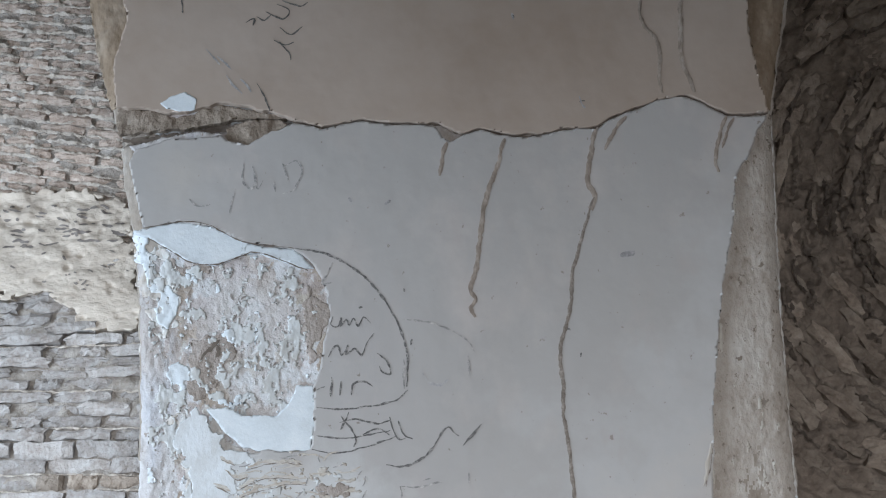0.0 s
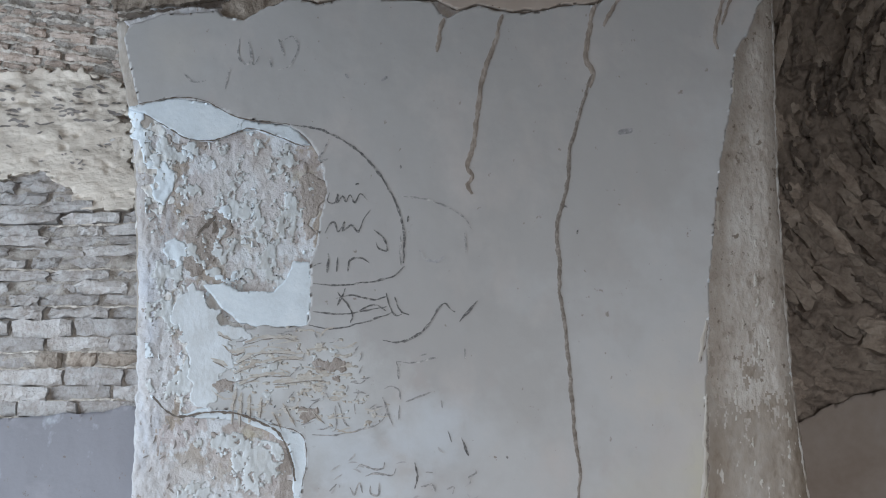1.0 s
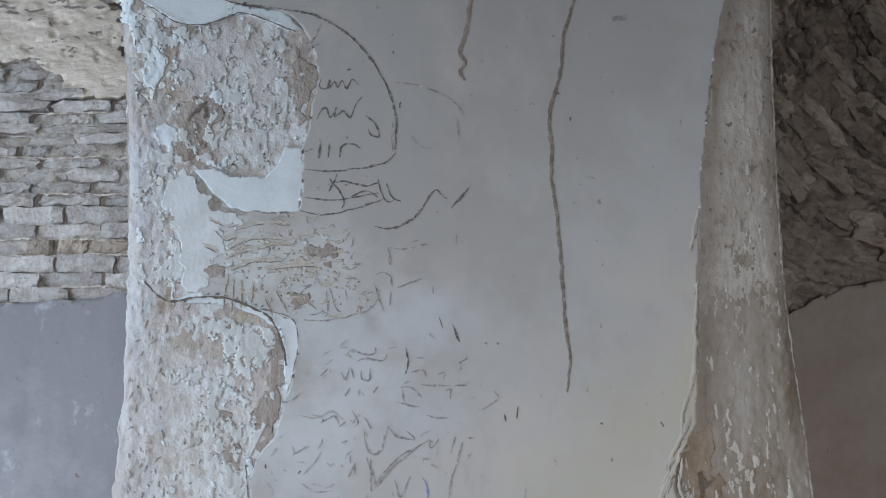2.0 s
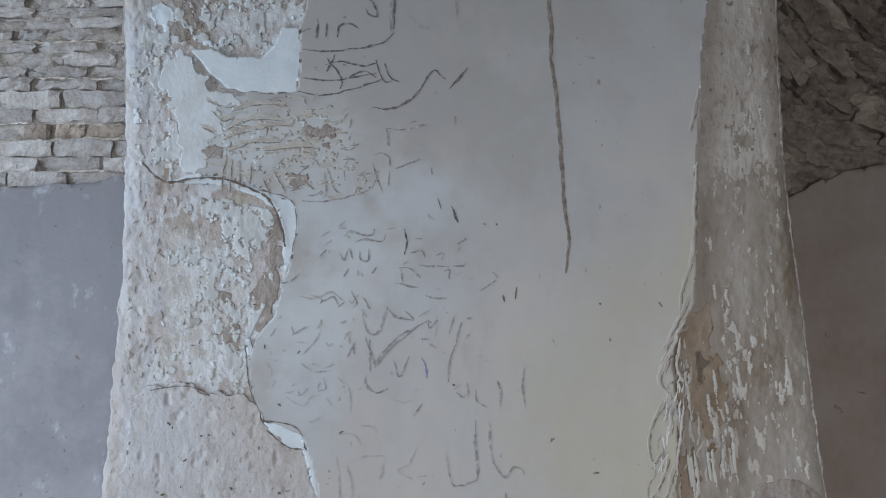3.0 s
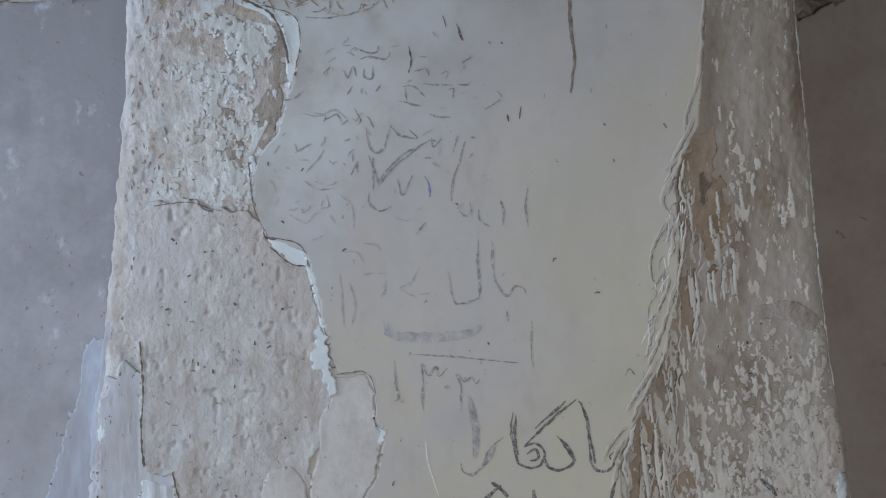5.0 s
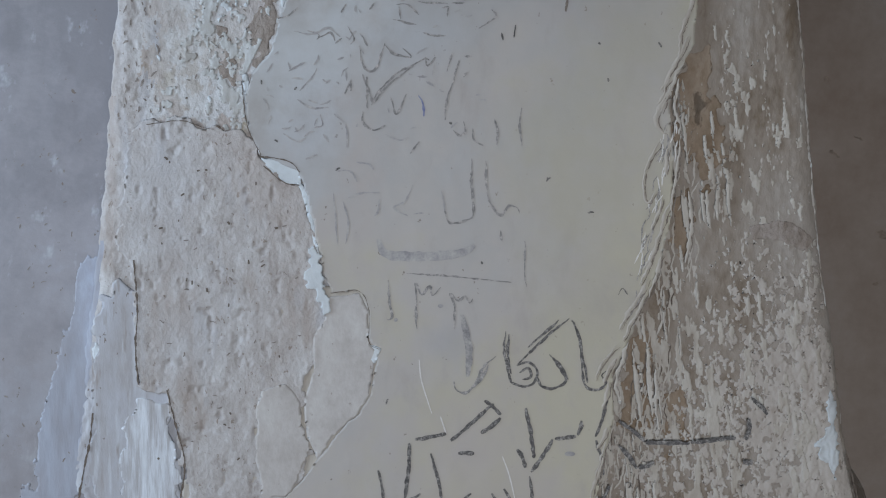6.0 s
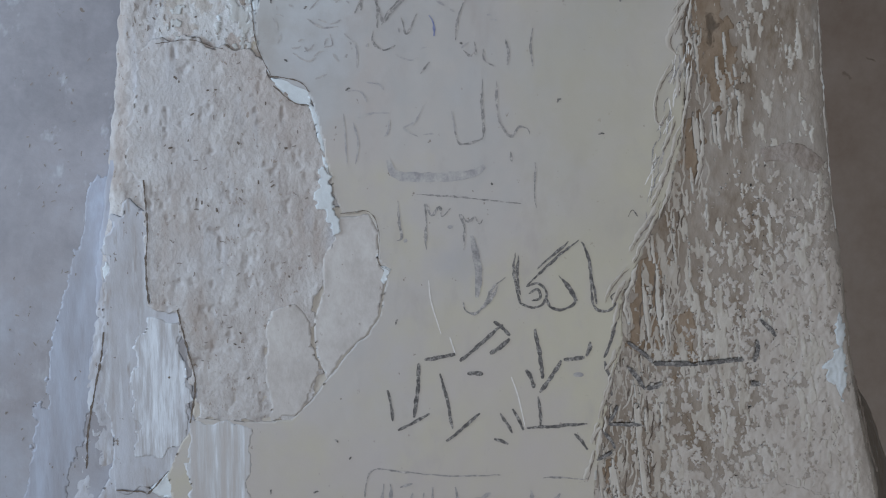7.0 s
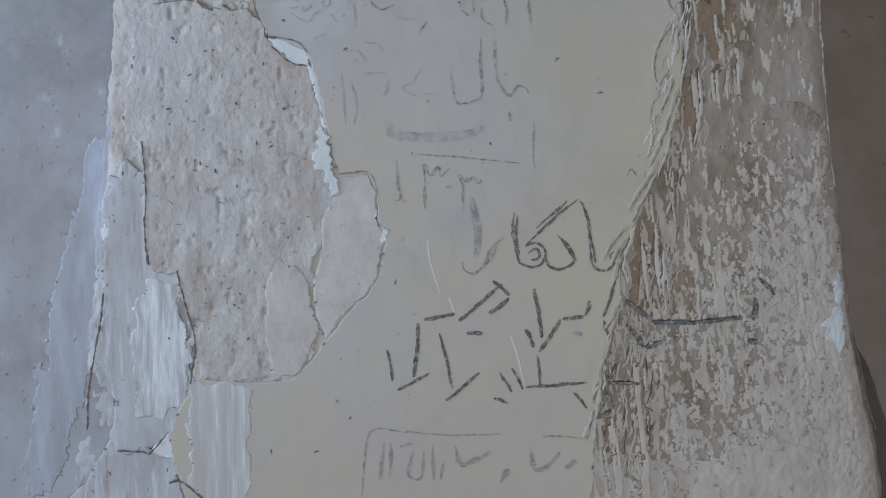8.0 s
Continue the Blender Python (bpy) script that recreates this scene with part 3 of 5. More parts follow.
crack_low = [(x, z - 0.007) for x, z in CRACK[::-1]]
chip = [(0.063, 3.643), (0.022, 3.62), (-0.011, 3.64), (-0.025, 3.675)]
upper = sheet("upper_plaster", CRACK + UPPER_EDGE, upper_face, 0.028, UPPER, pier, "lime plaster above the crack, darkened for the dimmer light", 0.0055, 0.004, 26, 3)
top_line = [p for p in crack_low if p[0] > chip[0][0]] + chip + [p for p in crack_low if p[0] < chip[-1][0]]
lower = sheet("lower_plaster", top_line + LOWER_LEFT + SCRAPED + LOWER_EDGE + LOWER_RIGHT, plaster_face, 0.026, PLASTER, pier, "smooth grey lime plaster, scratched and scrawled on", 0.0065, 0.0035, 30, 4)


def on_plaster(proud):
    return lambda x, z: plaster_face(x, z) - proud


def on_mud(proud):
    return lambda x, z: core_face(x, z) - proud


def recessed(back, amount=0.003, size=12, seed=50):
    return lambda x, z: 5.0 + back + amount * fractal(x * size, z * size, seed, 3)


# white undercoat showing at broken edges
WHITE_PATCHES = [
    [(-1.007, 3.332), (-0.973, 3.344), (-0.856, 3.365), (-0.746, 3.345), (-0.636, 3.293), (-0.65, 3.252), (-0.744, 3.224), (-0.816, 3.23), (-0.88, 3.268), (-0.96, 3.316)],
    [(-0.663, 3.293), (-0.491, 3.268), (-0.425, 3.208), (-0.454, 3.205), (-0.527, 3.232), (-0.614, 3.261), (-0.663, 3.252)],
    [(-0.762, 2.759), (-0.696, 2.765), (-0.643, 2.736), (-0.54, 2.735), (-0.501, 2.78), (-0.479, 2.83), (-0.424, 2.829), (-0.42, 2.717), (-0.433, 2.625), (-0.574, 2.624), (-0.645, 2.637), (-0.707, 2.691)],
    [(-0.825, 2.35), (-0.746, 2.374), (-0.641, 2.363), (-0.527, 2.316), (-0.442, 2.289), (-0.428, 2.213), (-0.445, 2.131), (-0.468, 2.065), (-0.477, 2.117), (-0.474, 2.187), (-0.495, 2.257), (-0.553, 2.296), (-0.649, 2.335), (-0.737, 2.339)],
    [(-0.537, 1.605), (-0.449, 1.595), (-0.414, 1.562), (-0.416, 1.518), (-0.466, 1.53), (-0.522, 1.579)],
    [(-0.421, 1.53), (-0.389, 1.503), (-0.361, 1.347), (-0.35, 1.268), (-0.371, 1.338), (-0.396, 1.452)],
    [(-0.215, 1.032), (-0.162, 1.012), (-0.183, 0.962), (-0.201, 0.987)],
    [(-0.93, 0.283), (-0.867, 0.351), (-0.851, 0.261), (-0.887, 0.265)],
    [(-0.583, 1.796), (-0.594, 1.857), (-0.577, 1.865), (-0.558, 1.718), (-0.53, 1.615), (-0.544, 1.615)],
]
for k, outline in enumerate(WHITE_PATCHES):
    sheet("white_patch", outline, recessed(0.003, 0.001), 0.03, WHITE, pier, "bluish white gypsum undercoat", 0.006, 0.003, 40, 60 + k)
sheet("white_patch", [(-0.93, 3.765), (-0.895, 3.79), (-0.85, 3.80), (-0.81, 3.779), (-0.818, 3.74), (-0.87, 3.737), (-0.91, 3.745)], lambda x, z: upper_face(x, z) - 0.0012, 0.004, WHITE, pier, "bluish white gypsum undercoat", 0.004, 0.005, 30, 257)
sheet("white_patch", [(-0.386, 1.34), (-0.354, 1.305), (-0.346, 1.217), (-0.314, 1.129), (-0.342, 1.115), (-0.373, 1.199), (-0.400, 1.208), (-0.388, 1.27)], recessed(-0.0022, 0.0008), 0.006, WHITE, pier, "bluish white gypsum undercoat", 0.004, 0.010, 60, 258)
sheet("chalky_patch", [(1.250, 0.888), (1.275, 0.834), (1.283, 0.70), (1.276, 0.596), (1.234, 0.651), (1.21, 0.706), (1.246, 0.77)], lambda x, z: core_face(x, z) - 0.005, 0.01, WHITE, pier, "chalky white gypsum on the worn corner", 0.004, 0.012, 40, 259)
for k, outline in enumerate([
    [(-1.008, 3.338), (-0.959, 3.307), (-0.946, 3.204), (-0.887, 3.166), (-0.863, 3.056), (-0.886, 3.002), (-0.929, 3.057), (-0.963, 3.168), (-0.985, 3.261)],
    [(-0.88, 2.911), (-0.83, 2.901), (-0.811, 2.82), (-0.856, 2.8), (-0.882, 2.839)],
    [(-1.06, 1.026), (-1.05, 1.026), (-1.045, 0.981), (-1.06, 0.927), (-1.066, 0.972)],
]):
    sheet("white_patch", outline, lambda x, z: core_face(x, z) - 0.0015, 0.004, WHITE, pier, "bluish white gypsum undercoat", 0.005, 0.026, 24, 260 + k)
for k, outline in enumerate([
    [(-0.811, 2.982), (-0.704, 3.017), (-0.685, 2.944), (-0.728, 2.837), (-0.788, 2.775), (-0.816, 2.838)],
    [(-0.454, 3.16), (-0.391, 3.086), (-0.399, 2.977), (-0.438, 2.887), (-0.471, 2.978)],
    [(-0.888, 3.222), (-0.807, 3.23), (-0.743, 3.201), (-0.833, 3.184)],
    [(-0.533, 2.264), (-0.484, 2.211), (-0.48, 2.054), (-0.507, 1.949), (-0.541, 1.897), (-0.559, 2.002), (-0.538, 2.124)],
    [(-0.716, 2.285), (-0.62, 2.29), (-0.611, 2.229), (-0.71, 2.25)],
    [(-0.672, 2.002), (-0.629, 1.984), (-0.62, 1.827), (-0.655, 1.862)],
]):
    sheet("bare_mud", outline, lambda x, z: core_face(x, z) - 0.0012, 0.004, BARE, pier, "bare brown mud in the broken surface", 0.005, 0.020, 26, 270 + k)
ribbons("fissure", [[(-0.785, 2.915), (-0.764, 2.945), (-0.725, 2.981)], [(-0.735, 2.965), (-0.728, 2.94), (-0.738, 2.925)]], 0.012, lambda x, z: core_face(x, z) - 0.003, FISSURE, pier, "dark strip painted for the shade of a hollow in the mud", 0, 0, 0.5, 0.8, 0.003, 6)
PALE_PATCHES = [
    [(-0.862, 2.723), (-0.762, 2.757), (-0.698, 2.685), (-0.645, 2.632), (-0.43, 2.625), (-0.422, 2.48), (-0.422, 2.407), (-0.453, 2.296), (-0.544, 2.328), (-0.65, 2.363), (-0.746, 2.374), (-0.808, 2.39), (-0.795, 2.523), (-0.854, 2.665), (-0.857, 2.709)],
    [(-0.99, 3.298), (-0.906, 3.222), (-0.869, 3.166), (-0.884, 3.038), (-0.91, 3.02), (-0.955, 3.131)],
]
for k, outline in enumerate(PALE_PATCHES):
    sheet("worn_patch", outline, on_mud(0.001), 0.002, PALE, pier, "abraded pale gypsum remains", 0.005, 0.05, 30, 80 + k)
def mud_face(x, z):
    pits = np.clip(fractal(x * 36, z * 24, 52, 3, 0.6) - 0.62, 0, 1)
    dents = np.clip(np.abs(fractal(x * 13, z * 7, 54, 3)) - 0.7, 0, 1)
    return 5.0025 + 0.002 * fractal(x * 7, z * 7, 51, 3) + 0.0007 * fractal(x * 26, z * 15, 53, 3) + 0.010 * pits + 0.0025 * dents


mud = sheet("mud_render", [(-0.918, 1.703), (-0.799, 1.724), (-0.711, 1.695), (-0.58, 1.683), (-0.528, 1.591), (-0.423, 1.522), (-0.393, 1.452), (-0.364, 1.338), (-0.343, 1.216), (-0.324, 1.147), (-0.365, 0.986), (-0.401, 0.896), (-0.415, 0.768), (-0.376, 0.677), (-0.416, 0.585), (-0.476, 0.526), (-0.539, 0.518), (-0.776, 0.527), (-0.78, 0.62), (-0.813, 0.729), (-0.826, 0.857), (-0.921, 0.892), (-0.925, 1.018), (-0.933, 1.267), (-0.985, 1.31), (-0.975, 1.45), (-0.955, 1.60)],
            mud_face, 0.03, MUD, pier, "grey-brown mud render over the core", 0.005, 0.014, 25, 90)
sheet("worn_patch", [(-0.324, 1.173), (-0.232, 1.186), (-0.204, 1.13), (-0.201, 1.032), (-0.18, 1.001), (-0.201, 0.861), (-0.242, 0.797), (-0.313, 0.733), (-0.362, 0.659), (-0.394, 0.732), (-0.407, 0.841), (-0.371, 0.95), (-0.377, 1.039), (-0.338, 1.111)], recessed(0.002, 0.001, 9), 0.02, TONGUE, pier, "abraded pale gypsum remains", 0.007, 0.003, 30, 95)
sheet("limewash_coat", [(-1.03, 1.17), (-0.98, 1.22), (-0.934, 1.18), (-0.925, 1.018), (-0.921, 0.892), (-0.826, 0.857), (-0.813, 0.729), (-0.78, 0.61), (-0.791, 0.509), (-0.832, 0.434), (-0.868, 0.303), (-1.041, 0.283), (-1.069, 0.544), (-1.072, 0.728), (-1.064, 0.981)], recessed(0.007, 0.002, 9), 0.03, LIME_GREY, pier, "streaky bluish limewash", 0.006, 0.022, 12, 97)
sheet("undercoat", [(-0.548, 1.198), (-0.232, 1.209), (-0.162, 1.13), (-0.162, 1.032), (-0.135, 1.005), (-0.162, 0.861), (-0.206, 0.788), (-0.269, 0.696), (-0.323, 0.623), (-0.395, 0.548), (-0.468, 0.483), (-0.612, 0.473), (-0.792, 0.49), (-0.79, 0.583), (-0.591, 0.658), (-0.535, 0.84)], recessed(0.007, 0.001, 9), 0.02, FLAKE, pier, "pale undercoat below the broken plaster", 0.008, 0.003, 25, 96)
sheet("base_render", [(-1.144, 0.169), (-1.019, 0.405), (-0.937, 0.293), (-0.86, 0.261), (-0.818, 0.095), (-0.813, -0.078), (-1.317, -0.081), (-1.238, 0.092)], recessed(0.0075, 0.002, 9), 0.006, LIME_GREY, pier, "greyed limewashed render near the floor", 0.007, 0.004, 25, 98)

# what is left of the plaster on the scraped corner: slivers, flakes and a lacy coat
fx, fz = grid(0.45, 1.46, -0.3, 2.75, 0.0035)
edge_x = np.interp(fz, *np.array(sorted((z, x) for x, z in LOWER_RIGHT)).T)
inner, rim = fx - edge_x, at_height(RIGHT, fz) - fx
zone = np.maximum(-inner, 0.012 - rim)
lean = fx + 0.12 * (fz - 1.0)
low = np.clip((2.05 - fz) / 0.9, 0, 1)
chips = 0.017 - 0.009 * low - 0.017 * fractal(lean * 52, fz * 13, 120, 4, 0.66) - 0.007 * grain(lean * 7, fz * 3, 125) + 0.05 * np.clip(fz - 1.85, 0, 1) - 0.04 * np.clip(0.32 - fz, 0, 1)
tagged(masked("flaking_plaster", fx, fz, np.maximum(chips, zone), on_mud(0.0022), 0.004, FLAKE, pier, "upright flakes of old plaster"), kind="stuff")
lacy = np.clip((0.30 - rim) / 0.2, -1, 1)
lace = 0.012 - 0.012 * lacy - 0.021 * np.clip((1.15 - fz) / 0.4, 0, 1) - 0.016 * fractal(lean * 62, fz * 40, 122, 4, 0.8) - 0.006 * grain(fx * 9, fz * 5, 126) + 0.09 * np.clip(fz - 1.25, 0, 1) + 0.08 * np.clip(0.13 - inner, 0, 1) - 0.05 * np.clip(0.42 - fz, 0, 1)
tagged(masked("plaster_lace", fx, fz, np.maximum(lace, zone), on_mud(0.0016), 0.003, LACE, pier, "broken lace of pale plaster over mud"), kind="stuff")
strips = 0.012 - 0.018 * fractal(lean * 72, fz * 5.5, 160, 4, 0.62) + 0.16 * np.clip(inner - 0.17, 0, 1) + 0.10 * np.clip(fz - 1.75, 0, 1) - 0.05 * np.clip(0.45 - fz, 0, 1)
tagged(masked("lifted_plaster", fx, fz, np.maximum(strips, zone - 0.004), on_plaster(-0.005), 0.014, FLAKE, pier, "curling slivers of plaster at the scraped edge"), kind="stuff")
skirt = -0.055 - 0.05 * fractal(fx * 14, fz * 14, 163, 4, 0.6) + 0.9 * np.clip(fz - 0.20 - 0.06 * np.sin(fx * 7), -0.2, 1)
tagged(masked("smeared_plaster", fx, fz, np.maximum(skirt, zone), on_mud(0.0035), 0.006, LACE, pier, "smooth patched plaster at the foot"), kind="stuff")
sx, sz = grid(-1.08, -0.42, 1.5, 3.35, 0.004)
zone = distance(sx, sz, [(-0.98, 3.279), (-0.834, 3.221), (-0.618, 3.255), (-0.427, 3.197), (-0.382, 3.049), (-0.417, 2.833), (-0.522, 2.736), (-0.735, 2.739), (-0.821, 2.625), (-0.8, 2.486), (-0.772, 2.329), (-0.509, 2.258), (-0.49, 2.048), (-0.594, 1.839), (-0.575, 1.598), (-0.904, 1.599), (-0.953, 2.049), (-0.94, 2.435), (-0.956, 3.113)])
zone = np.maximum(zone, at_height(LEFT, sz) + np.where(sz < 2.4, 0.13, 0.03) + 0.02 * fractal(sx * 20, sz * 9, 143, 3) - sx)
spots = 0.007 - 0.016 * fractal(sx * 20, sz * 15, 140, 5, 0.76) - 0.010 * grain(sx * 7, sz * 4, 141)
tagged(masked("gypsum_residue", sx, sz, np.maximum(spots, zone), on_mud(0.0022), 0.0015, CHALKY, pier, "scattered pale gypsum remains"), kind="stuff")
whites = 0.020 - 0.017 * fractal(sx * 18, sz * 14, 150, 5, 0.76) - 0.012 * grain(sx * 6, sz * 4, 151) + 0.05 * np.clip(sx + 0.62, 0, 1)
tagged(masked("gypsum_splash", sx, sz, np.maximum(whites, zone), on_mud(0.0028), 0.0015, WHITE, pier, "scattered bluish white gypsum remains"), kind="stuff")

ax, az = grid(-0.85, 0.12, 1.9, 2.9, 0.004)
zone = distance(ax, az, [(-0.739, 2.594), (-0.581, 2.62), (-0.423, 2.628), (-0.264, 2.574), (-0.229, 2.433), (-0.141, 2.344), (-0.299, 2.283), (-0.439, 2.292), (-0.544, 2.328), (-0.65, 2.363), (-0.746, 2.373), (-0.79, 2.399), (-0.795, 2.505)])
worn = 0.012 - 0.020 * fractal(ax * 26 + 6 * az, az * 85, 180, 4, 0.75) + 0.2 * np.clip(zone + 0.06, 0, 1)
tagged(masked("scraped_plaster", ax, az, np.maximum(worn, zone), on_plaster(0.0005), 0.0003, ABRADED, pier, "brown scraped traces in the plaster"), kind="stuff")
scuffed = 0.006 - 0.018 * fractal(ax * 34, az * 46, 186, 4, 0.75) + 0.2 * np.clip(zone + 0.09, 0, 1) + 0.04 * np.clip(ax + 0.62, 0, 1)
tagged(masked("scraped_gypsum", ax, az, np.maximum(scuffed, zone), on_plaster(0.0006), 0.0003, CHALKY, pier, "pale scraped gypsum in the plaster"), kind="stuff")
sheet("chalky_patch", [(-0.858, 2.665), (-0.829, 2.731), (-0.785, 2.745), (-0.745, 2.70), (-0.69, 2.63), (-0.61, 2.61), (-0.598, 2.575), (-0.678, 2.576), (-0.665, 2.505), (-0.703, 2.469), (-0.699, 2.408), (-0.734, 2.378), (-0.797, 2.385), (-0.788, 2.505), (-0.834, 2.594)], on_plaster(0.0008), 0.004, CHALK_BLUE, pier, "chalky pale gypsum patch", 0.004, 0.018, 34, 181)
sheet("worn_patch", [(-0.538, 0.873), (-0.464, 0.895), (-0.414, 0.841), (-0.389, 0.686), (-0.422, 0.585), (-0.476, 0.533), (-0.536, 0.525), (-0.555, 0.658)], recessed(0.0005, 0.001, 9), 0.01, TONGUE, pier, "abraded pale gypsum remains", 0.006, 0.010, 22, 182)
sheet("limewash", [(-0.79, 0.505), (-0.60, 0.495), (-0.60, 0.30), (-0.62, 0.05), (-0.79, 0.05), (-0.80, 0.322)], on_plaster(0.0004), 0.0004, WASH, pier, "brushed streaks of white limewash", 0.005, 0.02, 22, 183)
sheet("limewash", [(-0.93, 0.86), (-0.835, 0.83), (-0.80, 0.70), (-0.79, 0.58), (-0.83, 0.45), (-0.88, 0.40), (-0.97, 0.40), (-0.985, 0.60), (-0.96, 0.75)], recessed(0.0064, 0.002, 9), 0.0005, WASH_BRIGHT, pier, "brushed streaks of bright limewash", 0.005, 0.02, 22, 184)
ux, uz = grid(0.78, 1.12, 1.6, 3.75, 0.004)
zone = np.maximum(np.interp(uz, *np.array(sorted((z, x) for x, z in LOWER_RIGHT)).T) - ux, ux - at_height(RIGHT, uz) + 0.012)
fleck = 0.019 - 0.016 * fractal(ux * 60, uz * 8, 196, 5, 0.72)
tagged(masked("corner_residue", ux, uz, np.maximum(fleck, zone), on_mud(0.0008), 0.0015, FLAKE, pier, "pale plaster traces along the scraped corner"), kind="stuff")
for k, outline in enumerate(([(0.735, 1.85), (0.77, 1.915), (0.83, 1.95), (0.86, 1.85), (0.83, 1.72), (0.79, 1.62), (0.745, 1.66), (0.735, 1.78)], [(0.60, 0.989), (0.66, 1.10), (0.71, 1.03), (0.70, 0.85), (0.66, 0.74), (0.59, 0.78)], [(0.745, 1.48), (0.79, 1.52), (0.815, 1.42), (0.79, 1.30), (0.75, 1.36)], [(0.80, 1.80), (0.88, 1.83), (0.90, 1.62), (0.85, 1.52), (0.80, 1.58)], [(0.72, 0.86), (0.80, 0.90), (0.80, 0.70), (0.74, 0.66)], [(0.50, 0.38), (0.56, 0.42), (0.575, 0.24), (0.51, 0.24)])):
    sheet("brown_scar", outline, on_mud(0.0007), 0.0012, SCAR, pier, "darker brown scar in the mud", 0.005, 0.022, 26, 170 + k)
sheet("mud_smear", [(0.98, 1.401), (1.075, 1.423), (1.145, 1.402), (1.186, 1.359), (1.149, 1.329), (1.077, 1.358), (0.99, 1.358)], on_mud(0.0026), 0.001, BARE, pier, "smear of darker mud on the corner", 0.004, 0.006, 30, 178)
sheet("mud_strip", [(-1.218, 4.294), (-1.076, 4.292), (-1.044, 4.05), (-1.08, 3.893), (-1.081, 3.756), (-1.101, 3.752), (-1.144, 3.913), (-1.184, 4.132)], on_mud(0.003), 0.006, SCAR, pier, "bare brown mud along the corner", 0.006, 0.006, 26, 176)
sheet("mud_strip", [(1.019, 4.261), (1.01, 4.1), (1.015, 3.98), (1.03, 3.862), (1.046, 3.744), (1.07, 3.725), (1.092, 3.841), (1.142, 4.098), (1.167, 4.259)], on_mud(0.003), 0.006, SCAR, pier, "bare brown mud along the corner", 0.006, 0.004, 26, 177)
sheet("mud_lump", [(-0.719, 3.681), (-0.642, 3.707), (-0.531, 3.707), (-0.516, 3.69), (-0.586, 3.652), (-0.641, 3.62), (-0.705, 3.631)], recessed(0.014, 0.006, 25, 57), 0.03, CLAY, pier, "brown mud lump in the broken corner", 0.005, 0.003, 40, 131)
sheet("mud_lump", [(-1.081, 3.76), (-0.972, 3.75), (-0.901, 3.726), (-0.818, 3.737), (-0.744, 3.765), (-0.661, 3.752), (-0.522, 3.717), (-0.642, 3.713), (-0.753, 3.705), (-0.845, 3.687), (-0.973, 3.675), (-1.069, 3.667)], recessed(0.018, 0.006, 25, 58), 0.03, CLAY, pier, "brown mud lump in the broken corner", 0.005, 0.004, 40, 132)
sheet("mud_lump", [(-1.027, 3.624), (-0.899, 3.657), (-0.817, 3.671), (-0.73, 3.662), (-0.724, 3.648), (-0.825, 3.642), (-0.899, 3.645), (-1.008, 3.604)], recessed(0.010, 0.004, 25, 59), 0.03, MUD, pier, "grey mud lump in the broken corner", 0.005, 0.003, 40, 133)
corner_edge = [(float(at_height(RIGHT, h)) - 0.006, float(h)) for h in np.arange(1.15, 3.7, 0.12)]


# ---- marks on the plaster ----
def on_wall(x, z):
    return np.where(z > np.interp(x, [p[0] for p in CRACK], [p[1] for p in CRACK]), upper_face(x, z), plaster_face(x, z))


# Pale line along the right corner: a lit rim put on as colour.
ribbons("lit_edge", [corner_edge], 0.006, lambda x, z: core_face(x, z) - 0.004, PALE, pier, "thin pale line painted for the lit edge of the pier", 0, 0.003, 0.9, 0.5, 0.002, 31)


def stains(lines, width, label="brown water run down the plaster", material=None):
    ribbons("mud_run", lines, 0.95 * width, on_wall, material or STAIN, upper if lines[0][0][1] > 3.78 else lower, label, 0.001, 0.0012, 0.25, 0.5, 0.002, 7)


def draw(lines, width=0.006, material=None, label="faint charcoal scrawl", rough=0.45):
    if width > 0.015:
        rough = 0.08
    for k, line in enumerate(lines):
        high = line[0][1] > np.interp(line[0][0], [p[0] for p in CRACK], [p[1] for p in CRACK])
        ribbons("charcoal_stroke", [line], 0.65 * width if high else width, on_wall, SOOT if high and material is CHARCOAL else material or PENCIL, upper if high else lower, label, 0.0012, 0, rough, 0.6, 0.0015, 11 + k)


stains([[(0.192, 3.631), (0.167, 3.536), (0.132, 3.441), (0.112, 3.338), (0.1, 3.245), (0.087, 3.171), (0.072, 3.125), (0.09, 3.097), (0.075, 3.07), (0.087, 3.039)]], 0.016)
stains([[(0.491, 3.66), (0.473, 3.579), (0.459, 3.484), (0.476, 3.446), (0.483, 3.423), (0.468, 3.385)]], 0.017)
stains([[(0.478, 3.43), (0.445, 3.333), (0.418, 3.24), (0.398, 3.167), (0.391, 3.075), (0.367, 2.984), (0.352, 2.912), (0.36, 2.822), (0.357, 2.74), (0.363, 2.68), (0.374, 2.59), (0.386, 2.413), (0.395, 2.272), (0.408, 2.167), (0.397, 2.058)]], 0.0125, "dark crack with a brown run", CRACK_MUD_SHADE)
stains([[(0.003, 3.62), (-0.012, 3.557), (-0.02, 3.506)]], 0.014)
stains([[(0.592, 3.703), (0.548, 3.645), (0.518, 3.588)]], 0.013)
stains([[(0.653, 4.105), (0.657, 4.025), (0.703, 3.961), (0.711, 3.886), (0.705, 3.827), (0.714, 3.778)]], 0.014)
stains([[(0.787, 4.103), (0.783, 3.984), (0.782, 3.895), (0.802, 3.836), (0.818, 3.777)]], 0.017)
stains([[(0.919, 3.698), (0.891, 3.621), (0.876, 3.545), (0.885, 3.506)]], 0.013)
stains([[(0.943, 3.692), (0.914, 3.63), (0.9, 3.588)]], 0.010)
ribbons("fissure", [CRACK], 0.007, lambda x, z: plaster_face(x, z) + 0.012, FISSURE, pier, "long dark crack across the plaster", 0, 0, 0.5, 0.2, 0.002, 3)
